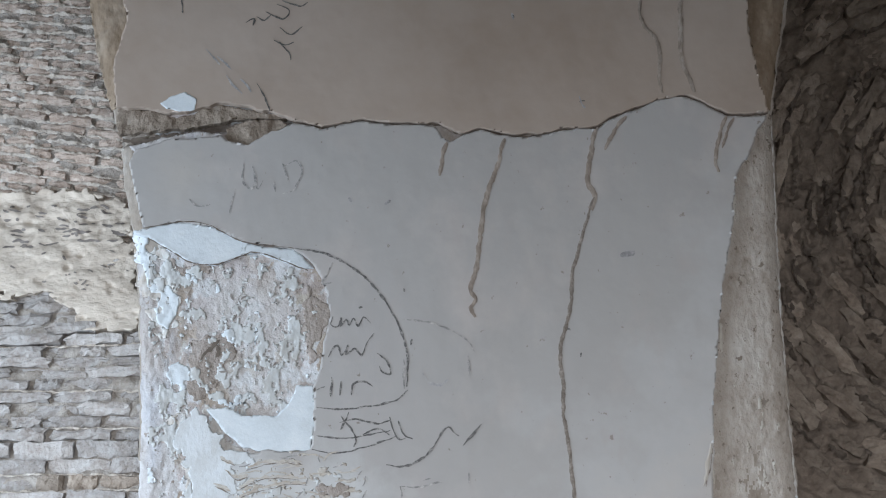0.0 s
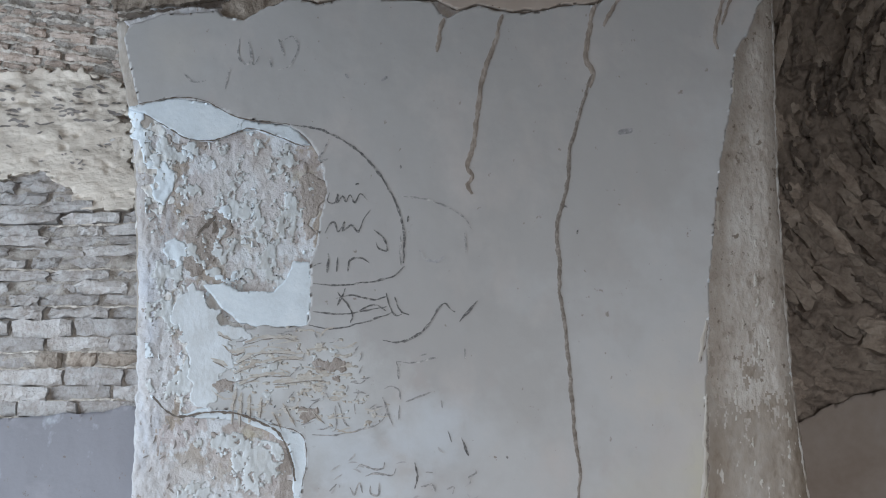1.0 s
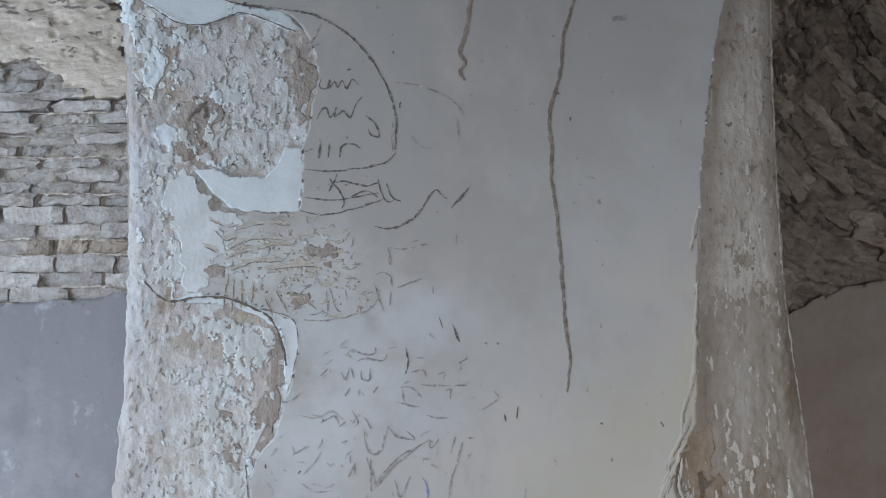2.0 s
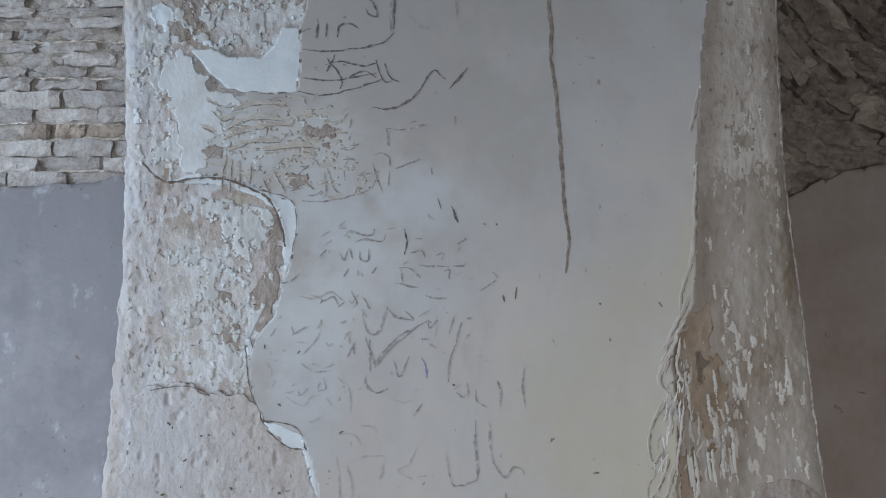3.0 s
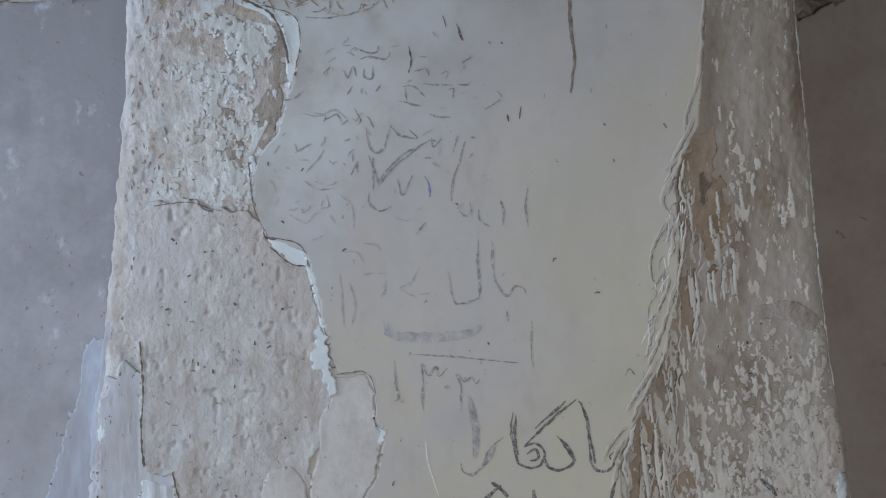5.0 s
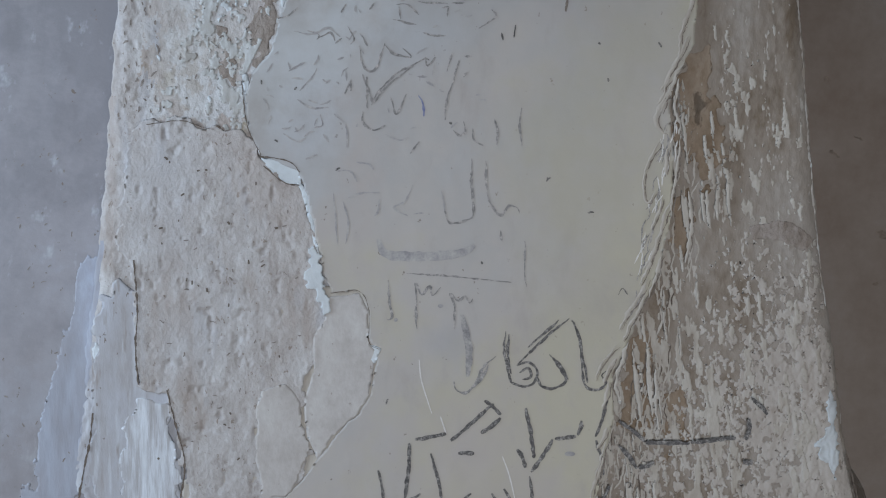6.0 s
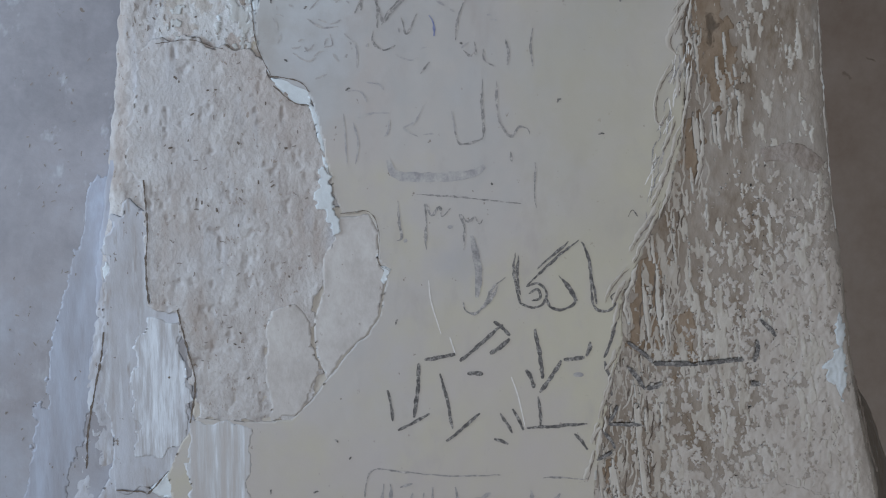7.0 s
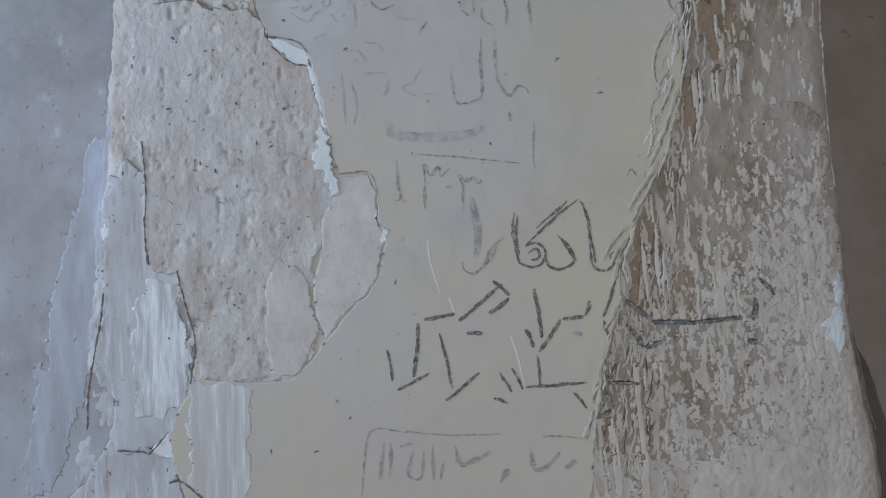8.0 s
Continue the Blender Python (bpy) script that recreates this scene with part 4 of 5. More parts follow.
ribbons("fissure", [CAVITY], 0.020, lambda x, z: plaster_face(x, z) + 0.055, FISSURE, pier, "deep dark fissure at the broken corner", 0, 0, 0.6, 0.5, 0.004, 5)


rnd_pit = random.Random(4)


# A dark line laid on the face in place of a gap's shade.
def lip(pts, width=0.005):
    ribbons("fissure", [pts], 0.6 * width, plaster_face, FISSURE, pier, "dark line painted for the shade of a gap in the surface", 0.0026, 0, 0.6, 0.3, 0.0015, 9)


lip([(-0.975, 3.344), (-0.856, 3.365), (-0.764, 3.351), (-0.654, 3.297), (-0.491, 3.272)])
lip([(-0.96, 3.312), (-0.88, 3.266), (-0.816, 3.228), (-0.735, 3.223), (-0.65, 3.252), (-0.614, 3.261), (-0.527, 3.232), (-0.445, 3.197)], 0.006)
lip([(-0.913, 2.408), (-0.869, 2.364), (-0.825, 2.346), (-0.746, 2.357), (-0.65, 2.353), (-0.553, 2.314), (-0.509, 2.275), (-0.481, 2.205), (-0.47, 2.144)], 0.011)
lip([(-0.553, 2.321), (-0.453, 2.289), (-0.435, 2.213), (-0.449, 2.126)], 0.004)
lip([(-0.594, 1.839), (-0.576, 1.701), (-0.537, 1.615), (-0.533, 1.609), (-0.449, 1.595), (-0.414, 1.562)], 0.005)
lip([(-0.528, 1.579), (-0.466, 1.53), (-0.417, 1.52)], 0.006)
lip([(-0.32, 1.184), (-0.232, 1.192), (-0.201, 1.13), (-0.201, 1.032), (-0.169, 1.009)], 0.003)
lip([(-0.932, 1.284), (-0.922, 1.143), (-0.929, 1.018), (-0.921, 0.892)], 0.009)
lip([(-0.833, 0.875), (-0.804, 0.757), (-0.779, 0.638), (-0.795, 0.509)], 0.009)
lip([(-1.066, 0.801), (-1.076, 0.709), (-1.097, 0.618), (-1.119, 0.488), (-1.129, 0.357)], 0.010)
lip([(-1.035, 0.286), (-0.95, 0.283), (-0.93, 0.28), (-0.867, 0.351)], 0.008)
lip([(-0.886, 1.703), (-0.781, 1.717), (-0.711, 1.695), (-0.68, 1.69)], 0.004)
lip([(1.301, 0.688), (1.338, 0.559), (1.361, 0.457), (1.393, 0.374)], 0.009)
lip([(-0.871, 0.18), (-0.834, 0.186), (-0.79, 0.152), (-0.759, 0.124)], 0.010)

for spot in [(-0.728, 1.562), (-0.704, 1.564), (-0.827, 1.601), (-0.816, 1.589), (-0.762, 1.785), (-0.665, 1.699), (-0.777, 1.488), (-0.636, 1.402), (-0.846, 1.383), (-0.55, 1.525), (-0.488, 1.386), (-0.574, 1.281), (-0.704, 1.192)] + [(-0.75, 1.215), (-0.767, 1.224), (-0.732, 1.206), (-0.843, 1.337), (-0.637, 1.145), (-0.53, 1.269), (-0.48, 0.985), (-0.634, 0.803), (-0.652, 0.767), (-0.86, 0.656), (-0.609, 0.657), (-0.79, 1.408)]:
    reach, turn = rnd_pit.uniform(0.003, 0.007), rnd_pit.uniform(0, 3.1)
    lip([(spot[0] - reach * math.cos(turn), spot[1] - reach * math.sin(turn)), (spot[0], spot[1] + 0.001), (spot[0] + reach * math.cos(turn), spot[1] + reach * math.sin(turn))], rnd_pit.uniform(0.005, 0.010))
# the two drawn domes and the scrawls inside them
draw([[(-0.491, 3.272), (-0.4, 3.256), (-0.31, 3.21), (-0.238, 3.148), (-0.175, 3.055), (-0.14, 2.973), (-0.128, 2.9), (-0.132, 2.82)]], 0.007, CHARCOAL, "large charcoal dome outline")
draw([[(-0.157, 3.035), (-0.086, 3.03), (-0.005, 3.004), (0.057, 2.967), (0.086, 2.924)]], 0.005, PENCIL, "second fainter dome outline")
draw([[(-0.366, 3.223), (-0.384, 3.186), (-0.397, 3.155), (-0.366, 3.158)], [(-0.139, 2.908), (-0.143, 2.845), (-0.138, 2.809)], [(0.063, 2.915), (0.064, 2.851)]], 0.006)
draw([[(-0.364, 3.049), (-0.371, 3.022), (-0.349, 3.016), (-0.338, 3.045), (-0.342, 3.016), (-0.324, 3.037), (-0.313, 3.019), (-0.299, 3.041), (-0.285, 3.015), (-0.267, 3.044), (-0.245, 3.025)], [(-0.381, 2.919), (-0.353, 2.954), (-0.338, 2.922), (-0.317, 2.957), (-0.324, 2.925), (-0.296, 2.943), (-0.274, 2.921), (-0.26, 2.957), (-0.235, 2.992)], [(-0.224, 2.929), (-0.196, 2.901), (-0.182, 2.862), (-0.207, 2.866), (-0.217, 2.887)]], 0.0055, CHARCOAL)
draw([[(-0.416, 2.815), (-0.39, 2.825)], [(-0.367, 2.854), (-0.374, 2.793)], [(-0.338, 2.841), (-0.345, 2.796)], [(-0.306, 2.795), (-0.299, 2.831), (-0.265, 2.838), (-0.239, 2.823)], [(-0.416, 2.758), (-0.328, 2.753), (-0.239, 2.762), (-0.168, 2.779), (-0.129, 2.811)]], 0.0055, CHARCOAL)
draw([[(-0.345, 2.711), (-0.292, 2.721), (-0.23, 2.705), (-0.186, 2.714)], [(-0.313, 2.742), (-0.342, 2.689)], [(-0.275, 2.671), (-0.222, 2.688), (-0.187, 2.67)], [(-0.416, 2.669), (-0.345, 2.661), (-0.275, 2.667), (-0.186, 2.684)], [(-0.43, 2.627), (-0.363, 2.616), (-0.292, 2.625), (-0.204, 2.652), (-0.169, 2.666)], [(-0.186, 2.726), (-0.172, 2.678), (-0.155, 2.655), (-0.137, 2.658)], [(-0.16, 2.713), (-0.142, 2.669), (-0.116, 2.654)], [(-0.339, 2.731), (-0.295, 2.668), (-0.3, 2.633)]], 0.005, CHARCOAL)
draw([[(-0.198, 2.578), (-0.154, 2.571), (-0.101, 2.586), (-0.057, 2.621), (-0.024, 2.674), (-0.003, 2.691), (0.015, 2.673), (0.029, 2.664)], [(0.041, 2.635), (0.071, 2.663), (0.1, 2.699)]], 0.0065, CHARCOAL)
draw([[(-0.154, 2.511), (-0.102, 2.507), (-0.022, 2.523)], [(-0.154, 2.511), (-0.15, 2.455)], [(-0.084, 2.528), (-0.061, 2.533)], [(0.057, 2.549), (0.058, 2.514)]], 0.005)
draw([[(-0.081, 2.862), (-0.063, 2.833), (-0.028, 2.826), (-0.001, 2.84)]], 0.009, SMUDGE)
# scrawls above
draw([[(-0.785, 3.951), (-0.762, 3.925), (-0.738, 3.897)], [(-0.715, 3.86), (-0.699, 3.828), (-0.662, 3.792)], [(-0.747, 3.927), (-0.70, 3.877)], [(-0.672, 3.845), (-0.653, 3.827), (-0.634, 3.798)]], 0.009, RUBBED_COAL)
draw([[(-0.616, 3.831), (-0.587, 3.778), (-0.572, 3.733)], [(-0.656, 4.044), (-0.628, 4.054), (-0.633, 4.032)], [(-0.619, 4.064), (-0.594, 4.048), (-0.572, 4.067)], [(-0.591, 4.079), (-0.534, 4.053), (-0.512, 4.082), (-0.553, 4.107)], [(-0.543, 4.023), (-0.506, 3.999), (-0.468, 4.026)], [(-0.561, 3.98), (-0.524, 3.963), (-0.496, 3.973)], [(-0.543, 3.973), (-0.511, 3.933), (-0.507, 3.908)], [(-0.535, 4.119), (-0.478, 4.098), (-0.45, 4.111)], [(-0.87, 4.128), (-0.865, 4.078)]], 0.0075, CHARCOAL)
draw([[(-0.654, 3.557), (-0.657, 3.5), (-0.629, 3.471), (-0.612, 3.509)], [(-0.625, 3.547), (-0.611, 3.471), (-0.593, 3.499)], [(-0.557, 3.499), (-0.553, 3.461)], [(-0.53, 3.555), (-0.511, 3.498)], [(-0.52, 3.546), (-0.484, 3.564), (-0.465, 3.526), (-0.492, 3.469), (-0.529, 3.451)], [(-0.83, 3.442), (-0.802, 3.417), (-0.762, 3.422)], [(-0.684, 3.462), (-0.701, 3.391)]], 0.0055, PENCIL)
draw([[(0.555, 3.235), (0.581, 3.24), (0.603, 3.245)]], 0.020, RUBBED_COAL, "small dark smudge")
draw([[(0.441, 3.773), (0.449, 3.745), (0.46, 3.73)], [(-0.2, 3.414), (-0.178, 3.425)], [(-0.313, 3.438), (-0.306, 3.423)], [(0.226, 4.064), (0.231, 4.04)]], 0.012, RUBBED_COAL, "small dark smudge")
draw([[(0.574, 1.185), (0.588, 1.207), (0.606, 1.185)]], 0.004, CHARCOAL)
# gouges and scuffs in the scraped patch, each gouge with painted shade below it
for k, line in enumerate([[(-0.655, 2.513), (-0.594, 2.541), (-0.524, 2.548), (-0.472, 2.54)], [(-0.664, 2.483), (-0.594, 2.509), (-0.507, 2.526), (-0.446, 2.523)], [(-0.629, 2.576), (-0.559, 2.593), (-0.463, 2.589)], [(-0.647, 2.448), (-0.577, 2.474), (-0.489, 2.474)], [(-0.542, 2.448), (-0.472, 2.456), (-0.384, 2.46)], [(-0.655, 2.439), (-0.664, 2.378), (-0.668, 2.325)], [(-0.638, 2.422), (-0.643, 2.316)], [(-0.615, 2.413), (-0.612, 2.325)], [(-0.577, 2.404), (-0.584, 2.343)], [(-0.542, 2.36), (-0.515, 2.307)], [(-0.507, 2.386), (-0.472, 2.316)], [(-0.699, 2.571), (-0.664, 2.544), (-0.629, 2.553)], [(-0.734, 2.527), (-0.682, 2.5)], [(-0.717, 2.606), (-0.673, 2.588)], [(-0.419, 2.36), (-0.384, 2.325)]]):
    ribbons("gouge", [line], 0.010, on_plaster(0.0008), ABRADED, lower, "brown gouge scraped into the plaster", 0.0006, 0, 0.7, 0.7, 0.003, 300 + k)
    ribbons("gouge", [[(x + 0.004, z - 0.007) for x, z in line]], 0.003, on_plaster(0.0008), CRACK_MUD_SHADE, lower, "painted shade below a gouge", 0.0012, 0, 0.7, 0.7, 0.002, 330 + k)
for k, outline in enumerate([[(-0.725, 2.465), (-0.673, 2.46), (-0.673, 2.43), (-0.717, 2.43)], [(-0.411, 2.512), (-0.314, 2.519), (-0.314, 2.488), (-0.402, 2.482)], [(-0.358, 2.465), (-0.332, 2.465), (-0.332, 2.447), (-0.363, 2.447)], [(-0.463, 2.377), (-0.402, 2.36), (-0.428, 2.32), (-0.463, 2.334)]]):
    sheet("scuff", outline, on_plaster(0.001), 0.001, BARE, lower, "brown scuff through to the mud", 0.004, 0.012, 50, 350 + k)
# slivers that curl along the scraped edge, each with painted shade beside it
CURLS = [[(0.814, 2.629), (0.796, 2.542), (0.783, 2.498)], [(0.804, 2.401), (0.796, 2.279), (0.792, 2.139), (0.771, 2.052), (0.753, 1.999), (0.749, 1.912)], [(0.731, 1.825), (0.696, 1.782), (0.682, 1.721), (0.713, 1.686)], [(0.696, 1.668), (0.66, 1.599), (0.643, 1.529), (0.66, 1.477), (0.686, 1.512)], [(0.729, 1.477), (0.703, 1.39), (0.676, 1.304), (0.641, 1.217)], [(0.757, 1.686), (0.751, 1.599), (0.738, 1.512), (0.729, 1.408)], [(0.782, 1.512), (0.799, 1.408), (0.781, 1.286)]]
dice = random.Random(61)
heights, edges_x = np.array(sorted((z, x) for x, z in LOWER_RIGHT)).T
for _ in range(24):
    z0, off, long = dice.uniform(0.25, 1.85), dice.uniform(-0.075, 0.03), dice.uniform(0.05, 0.17)
    CURLS.append([(float(np.interp(z0 + k * long, heights, edges_x)) + off * (1 - 0.5 * k) + dice.uniform(-0.006, 0.006), z0 + k * long) for k in (0, 0.33, 0.66, 1)])
for k, line in enumerate(CURLS):
    ribbons("plaster_curl", [line], dice.uniform(0.006, 0.012), on_plaster(0.001), FLAKE, lower, "curled sliver of plaster", 0.0005, 0.0025, 0.6, 0.9, 0.003, 400 + k)
    ribbons("curl_gap_shade", [[(x + 0.008, z - 0.004) for x, z in line]], 0.0034, on_plaster(0.001), CRACK_MUD_SHADE, lower, "painted shade of the gap beside a curled sliver", 0.0006, 0, 0.7, 0.8, 0.003, 460 + k)
# scrawls in the middle
draw([[(-0.194, 2.427), (-0.171, 2.434), (-0.148, 2.421), (-0.142, 2.391)], [(-0.198, 2.4), (-0.184, 2.348), (-0.166, 2.309)], [(-0.145, 2.374), (-0.152, 2.33)], [(-0.128, 2.383), (-0.084, 2.4), (-0.049, 2.414)], [(-0.019, 2.389), (-0.014, 2.364)], [(-0.417, 2.287), (-0.347, 2.285), (-0.268, 2.299), (-0.207, 2.321), (-0.184, 2.356)], [(-0.385, 2.398), (-0.376, 2.415), (-0.362, 2.391)], [(-0.346, 2.375), (-0.343, 2.305), (-0.355, 2.296)], [(-0.338, 2.387), (-0.317, 2.322), (-0.303, 2.31)], [(-0.289, 2.38), (-0.282, 2.348)], [(-0.241, 2.362), (-0.219, 2.379)]], 0.005, PENCIL)
draw([[(0.003, 2.294), (0.014, 2.259)], [(0.045, 2.273), (0.054, 2.241), (0.064, 2.215)], [(-0.1, 2.198), (-0.095, 2.154), (-0.101, 2.116)], [(0.201, 1.992), (0.207, 1.969)], [(0.244, 2.016), (0.241, 1.978)]], 0.0055, CHARCOAL)
draw([[(-0.282, 2.182), (-0.265, 2.194), (-0.233, 2.18), (-0.198, 2.181), (-0.193, 2.199)], [(-0.254, 2.159), (-0.219, 2.164), (-0.172, 2.158), (-0.16, 2.181)], [(-0.3, 2.124), (-0.286, 2.099), (-0.272, 2.138), (-0.261, 2.106)], [(-0.24, 2.129), (-0.237, 2.103), (-0.213, 2.099), (-0.211, 2.137)], [(-0.363, 2.112), (-0.342, 2.135)], [(-0.29, 2.05), (-0.275, 2.077)], [(-0.202, 2.059), (-0.188, 2.081)], [(-0.083, 2.123), (-0.05, 2.13), (-0.038, 2.108)], [(-0.003, 2.115), (0.018, 2.122), (0.015, 2.101)], [(-0.055, 2.084), (-0.007, 2.082), (0.037, 2.08)], [(0.055, 2.122), (0.072, 2.136), (0.064, 2.15), (0.088, 2.164), (0.085, 2.174)], [(0.049, 2.08), (0.088, 2.083)]], 0.0055, PENCIL)
draw([[(-0.12, 2.076), (-0.085, 2.076), (-0.05, 2.046)], [(-0.129, 2.032), (-0.085, 2.018), (-0.059, 2.014)], [(-0.111, 2.07), (-0.108, 2.032)], [(-0.038, 1.99), (-0.007, 1.981), (0.031, 1.982)], [(0.133, 2.004), (0.159, 2.022), (0.185, 2.044), (0.171, 2.062)], [(-0.067, 2.168), (-0.045, 2.168)], [(0.021, 2.066), (0.039, 2.07), (0.035, 2.04)], [(-0.481, 2.031), (-0.443, 2.043), (-0.422, 2.065)], [(-0.391, 1.995), (-0.356, 1.981), (-0.363, 1.967)], [(-0.356, 1.972), (-0.321, 1.99), (-0.307, 1.963)], [(-0.269, 2.007), (-0.248, 1.972), (-0.26, 1.954)], [(-0.225, 1.98), (-0.208, 1.949)], [(-0.307, 1.955), (-0.286, 1.972)]], 0.005, PENCIL)
draw([[(-0.232, 1.95), (-0.223, 1.898), (-0.202, 1.872), (-0.18, 1.881), (-0.162, 1.933), (-0.154, 1.959)], [(-0.154, 1.954), (-0.128, 1.925), (-0.075, 1.916), (-0.101, 1.942)], [(-0.197, 1.767), (-0.171, 1.811), (-0.119, 1.864), (-0.04, 1.908), (-0.018, 1.908)], [(-0.188, 1.776), (-0.136, 1.837), (-0.066, 1.89)], [(-0.032, 1.916), (-0.023, 1.89), (-0.0, 1.917)], [(-0.279, 1.802), (-0.258, 1.846), (-0.258, 1.811)], [(-0.223, 1.863), (-0.206, 1.82), (-0.191, 1.776), (-0.171, 1.794)], [(-0.209, 1.855), (-0.209, 1.759)], [(-0.136, 1.794), (-0.118, 1.742), (-0.087, 1.803)], [(-0.223, 1.75), (-0.219, 1.715), (-0.188, 1.692), (-0.153, 1.707)], [(-0.074, 1.62), (-0.057, 1.646), (-0.048, 1.658)]], 0.0065, PENCIL)
draw([[(0.035, 1.873), (0.052, 1.931)], [(0.03, 1.725), (0.042, 1.803), (0.064, 1.873), (0.073, 1.908)], [(0.057, 1.694), (0.078, 1.676), (0.095, 1.69), (0.088, 1.722)], [(0.182, 1.729), (0.193, 1.691), (0.191, 1.647)], [(0.266, 1.764), (0.262, 1.709), (0.27, 1.648)], [(0.118, 1.699), (0.123, 1.664), (0.153, 1.647)], [(0.09, 1.92), (0.111, 1.921)], [(0.099, 1.873), (0.087, 1.856)]], 0.0065, PENCIL)
draw([[(0.116, 1.607), (0.115, 1.533), (0.121, 1.446), (0.11, 1.42), (0.049, 1.407), (0.032, 1.445)], [(0.16, 1.6), (0.159, 1.533), (0.177, 1.464), (0.206, 1.432), (0.232, 1.46), (0.259, 1.455), (0.264, 1.438)], [(0.207, 1.385), (0.209, 1.35)]], 0.0075, PENCIL)
draw([[(-0.065, 1.524), (-0.091, 1.471), (-0.126, 1.453), (-0.082, 1.427)], [(-0.064, 1.436), (-0.033, 1.435)], [(0.023, 1.507), (0.032, 1.445)], [(-0.424, 1.784), (-0.38, 1.758), (-0.327, 1.762)], [(-0.354, 1.74), (-0.345, 1.706), (-0.371, 1.697)], [(-0.389, 1.784), (-0.362, 1.775)], [(-0.31, 1.741), (-0.275, 1.706), (-0.271, 1.636)], [(-0.24, 1.593), (-0.205, 1.588), (-0.187, 1.57)], [(-0.301, 1.566), (-0.257, 1.563), (-0.239, 1.531)], [(-0.274, 1.479), (-0.231, 1.497), (-0.169, 1.5)], [(-0.313, 1.496), (-0.305, 1.426), (-0.3, 1.339)], [(-0.283, 1.47), (-0.265, 1.409), (-0.274, 1.339)], [(-0.415, 1.81), (-0.371, 1.862), (-0.363, 1.88)]], 0.0055, SMUDGE)
draw([[(-0.433, 1.993), (-0.381, 1.984), (-0.328, 2.002), (-0.293, 1.976)], [(-0.267, 1.967), (-0.241, 1.994)], [(-0.45, 1.871), (-0.398, 1.897)], [(-0.345, 1.679), (-0.327, 1.653)], [(-0.467, 1.679), (-0.423, 1.656), (-0.397, 1.667)], [(-0.153, 1.68), (-0.109, 1.663), (-0.083, 1.672)], [(-0.397, 1.601), (-0.362, 1.618)], [(-0.169, 1.479), (-0.173, 1.444), (-0.187, 1.427)]], 0.006, SMUDGE)
draw([[(-0.05, 1.8), (-0.036, 1.774), (-0.033, 1.736)]], 0.007, surface("blue_pencil", [(0.10, 0.12, 0.30), (0.30, 0.32, 0.42)], scale=60, fine=200, bump=0), "short blue pencil stroke")
draw([[(-0.172, 1.355), (-0.154, 1.314), (-0.102, 1.302), (0.004, 1.303), (0.091, 1.316), (0.126, 1.339)]], 0.030, SMUDGE, "broad smudged charcoal bar")
draw([[(-0.084, 1.249), (0.021, 1.243), (0.127, 1.233), (0.241, 1.223)], [(0.284, 1.352), (0.281, 1.281), (0.289, 1.21)]], 0.005, PENCIL)
draw([[(-0.141, 1.227), (-0.137, 1.166), (-0.13, 1.109), (-0.144, 1.102)], [(-0.053, 1.074), (-0.053, 1.148), (-0.057, 1.216), (-0.036, 1.184), (-0.013, 1.209), (-0.004, 1.181), (0.022, 1.205)], [(0.064, 1.074), (0.067, 1.14), (0.052, 1.184), (0.077, 1.163), (0.098, 1.181), (0.112, 1.158), (0.123, 1.171)]], 0.0075, PENCIL, "faint charcoal date")
draw([[(-0.122, 1.105), (-0.112, 1.10)], [(0.014, 1.150), (0.030, 1.146)]], 0.016, SMUDGE, "small dark smudge")
draw([[(0.089, 1.121), (0.104, 1.058), (0.112, 0.996), (0.108, 0.924)]], 0.022, RUBBED_COAL, "broad smudged charcoal bar")
draw([[(0.197, 0.989), (0.16, 0.957), (0.131, 0.899), (0.101, 0.873), (0.072, 0.884), (0.065, 0.91)], [(0.175, 0.962), (0.15, 0.92), (0.128, 0.89)]], 0.008, PENCIL, "bold charcoal word")
# the word for keepsake, in bold charcoal
draw([[(0.542, 0.944), (0.528, 0.931), (0.542, 0.908), (0.52, 0.885), (0.48, 0.895), (0.469, 0.935), (0.461, 1.015), (0.442, 1.087), (0.431, 1.105)], [(0.438, 1.096), (0.457, 1.042), (0.476, 0.953), (0.484, 0.908)]], 0.008, CHARCOAL, "bold charcoal word", 0.3)
draw([[(0.364, 0.997), (0.391, 0.961), (0.416, 0.92), (0.395, 0.895), (0.351, 0.889), (0.324, 0.916)], [(0.376, 0.988), (0.402, 0.952), (0.423, 0.917)], [(0.328, 0.925), (0.339, 0.895), (0.369, 0.887)]], 0.008, CHARCOAL, "bold charcoal word", 0.3)
draw([[(0.424, 1.11), (0.366, 1.063), (0.305, 1.006), (0.262, 0.961)], [(0.392, 1.104), (0.34, 1.06), (0.296, 1.015)], [(0.262, 0.961), (0.297, 0.97), (0.327, 0.943), (0.315, 0.907), (0.28, 0.894), (0.245, 0.907)], [(0.271, 0.937), (0.297, 0.952), (0.306, 0.925), (0.28, 0.916)]], 0.008, CHARCOAL, "bold charcoal word", 0.3)
draw([[(0.227, 1.068), (0.222, 1.014), (0.235, 0.943), (0.245, 0.907), (0.271, 0.894)], [(0.238, 1.059), (0.231, 1.005), (0.246, 0.934)]], 0.008, CHARCOAL, "bold charcoal word", 0.3)
# names: plain bars only
def bar(a, b, width=0.013, depth=None):
    ribbons("charcoal_bar", [[a, ((a[0] + b[0]) / 2 + 0.004, (a[1] + b[1]) / 2), b]], width, depth or on_wall, CHARCOAL, lower, "bold charcoal bar", 0.0012, 0, 0.25, 0.5, 0.0015, int(1000 * abs(a[0])))


def bars(pts, width=0.013, depth=None):
    for a, b in zip(pts[::2], pts[1::2]):
        bar(a, b, width, depth)


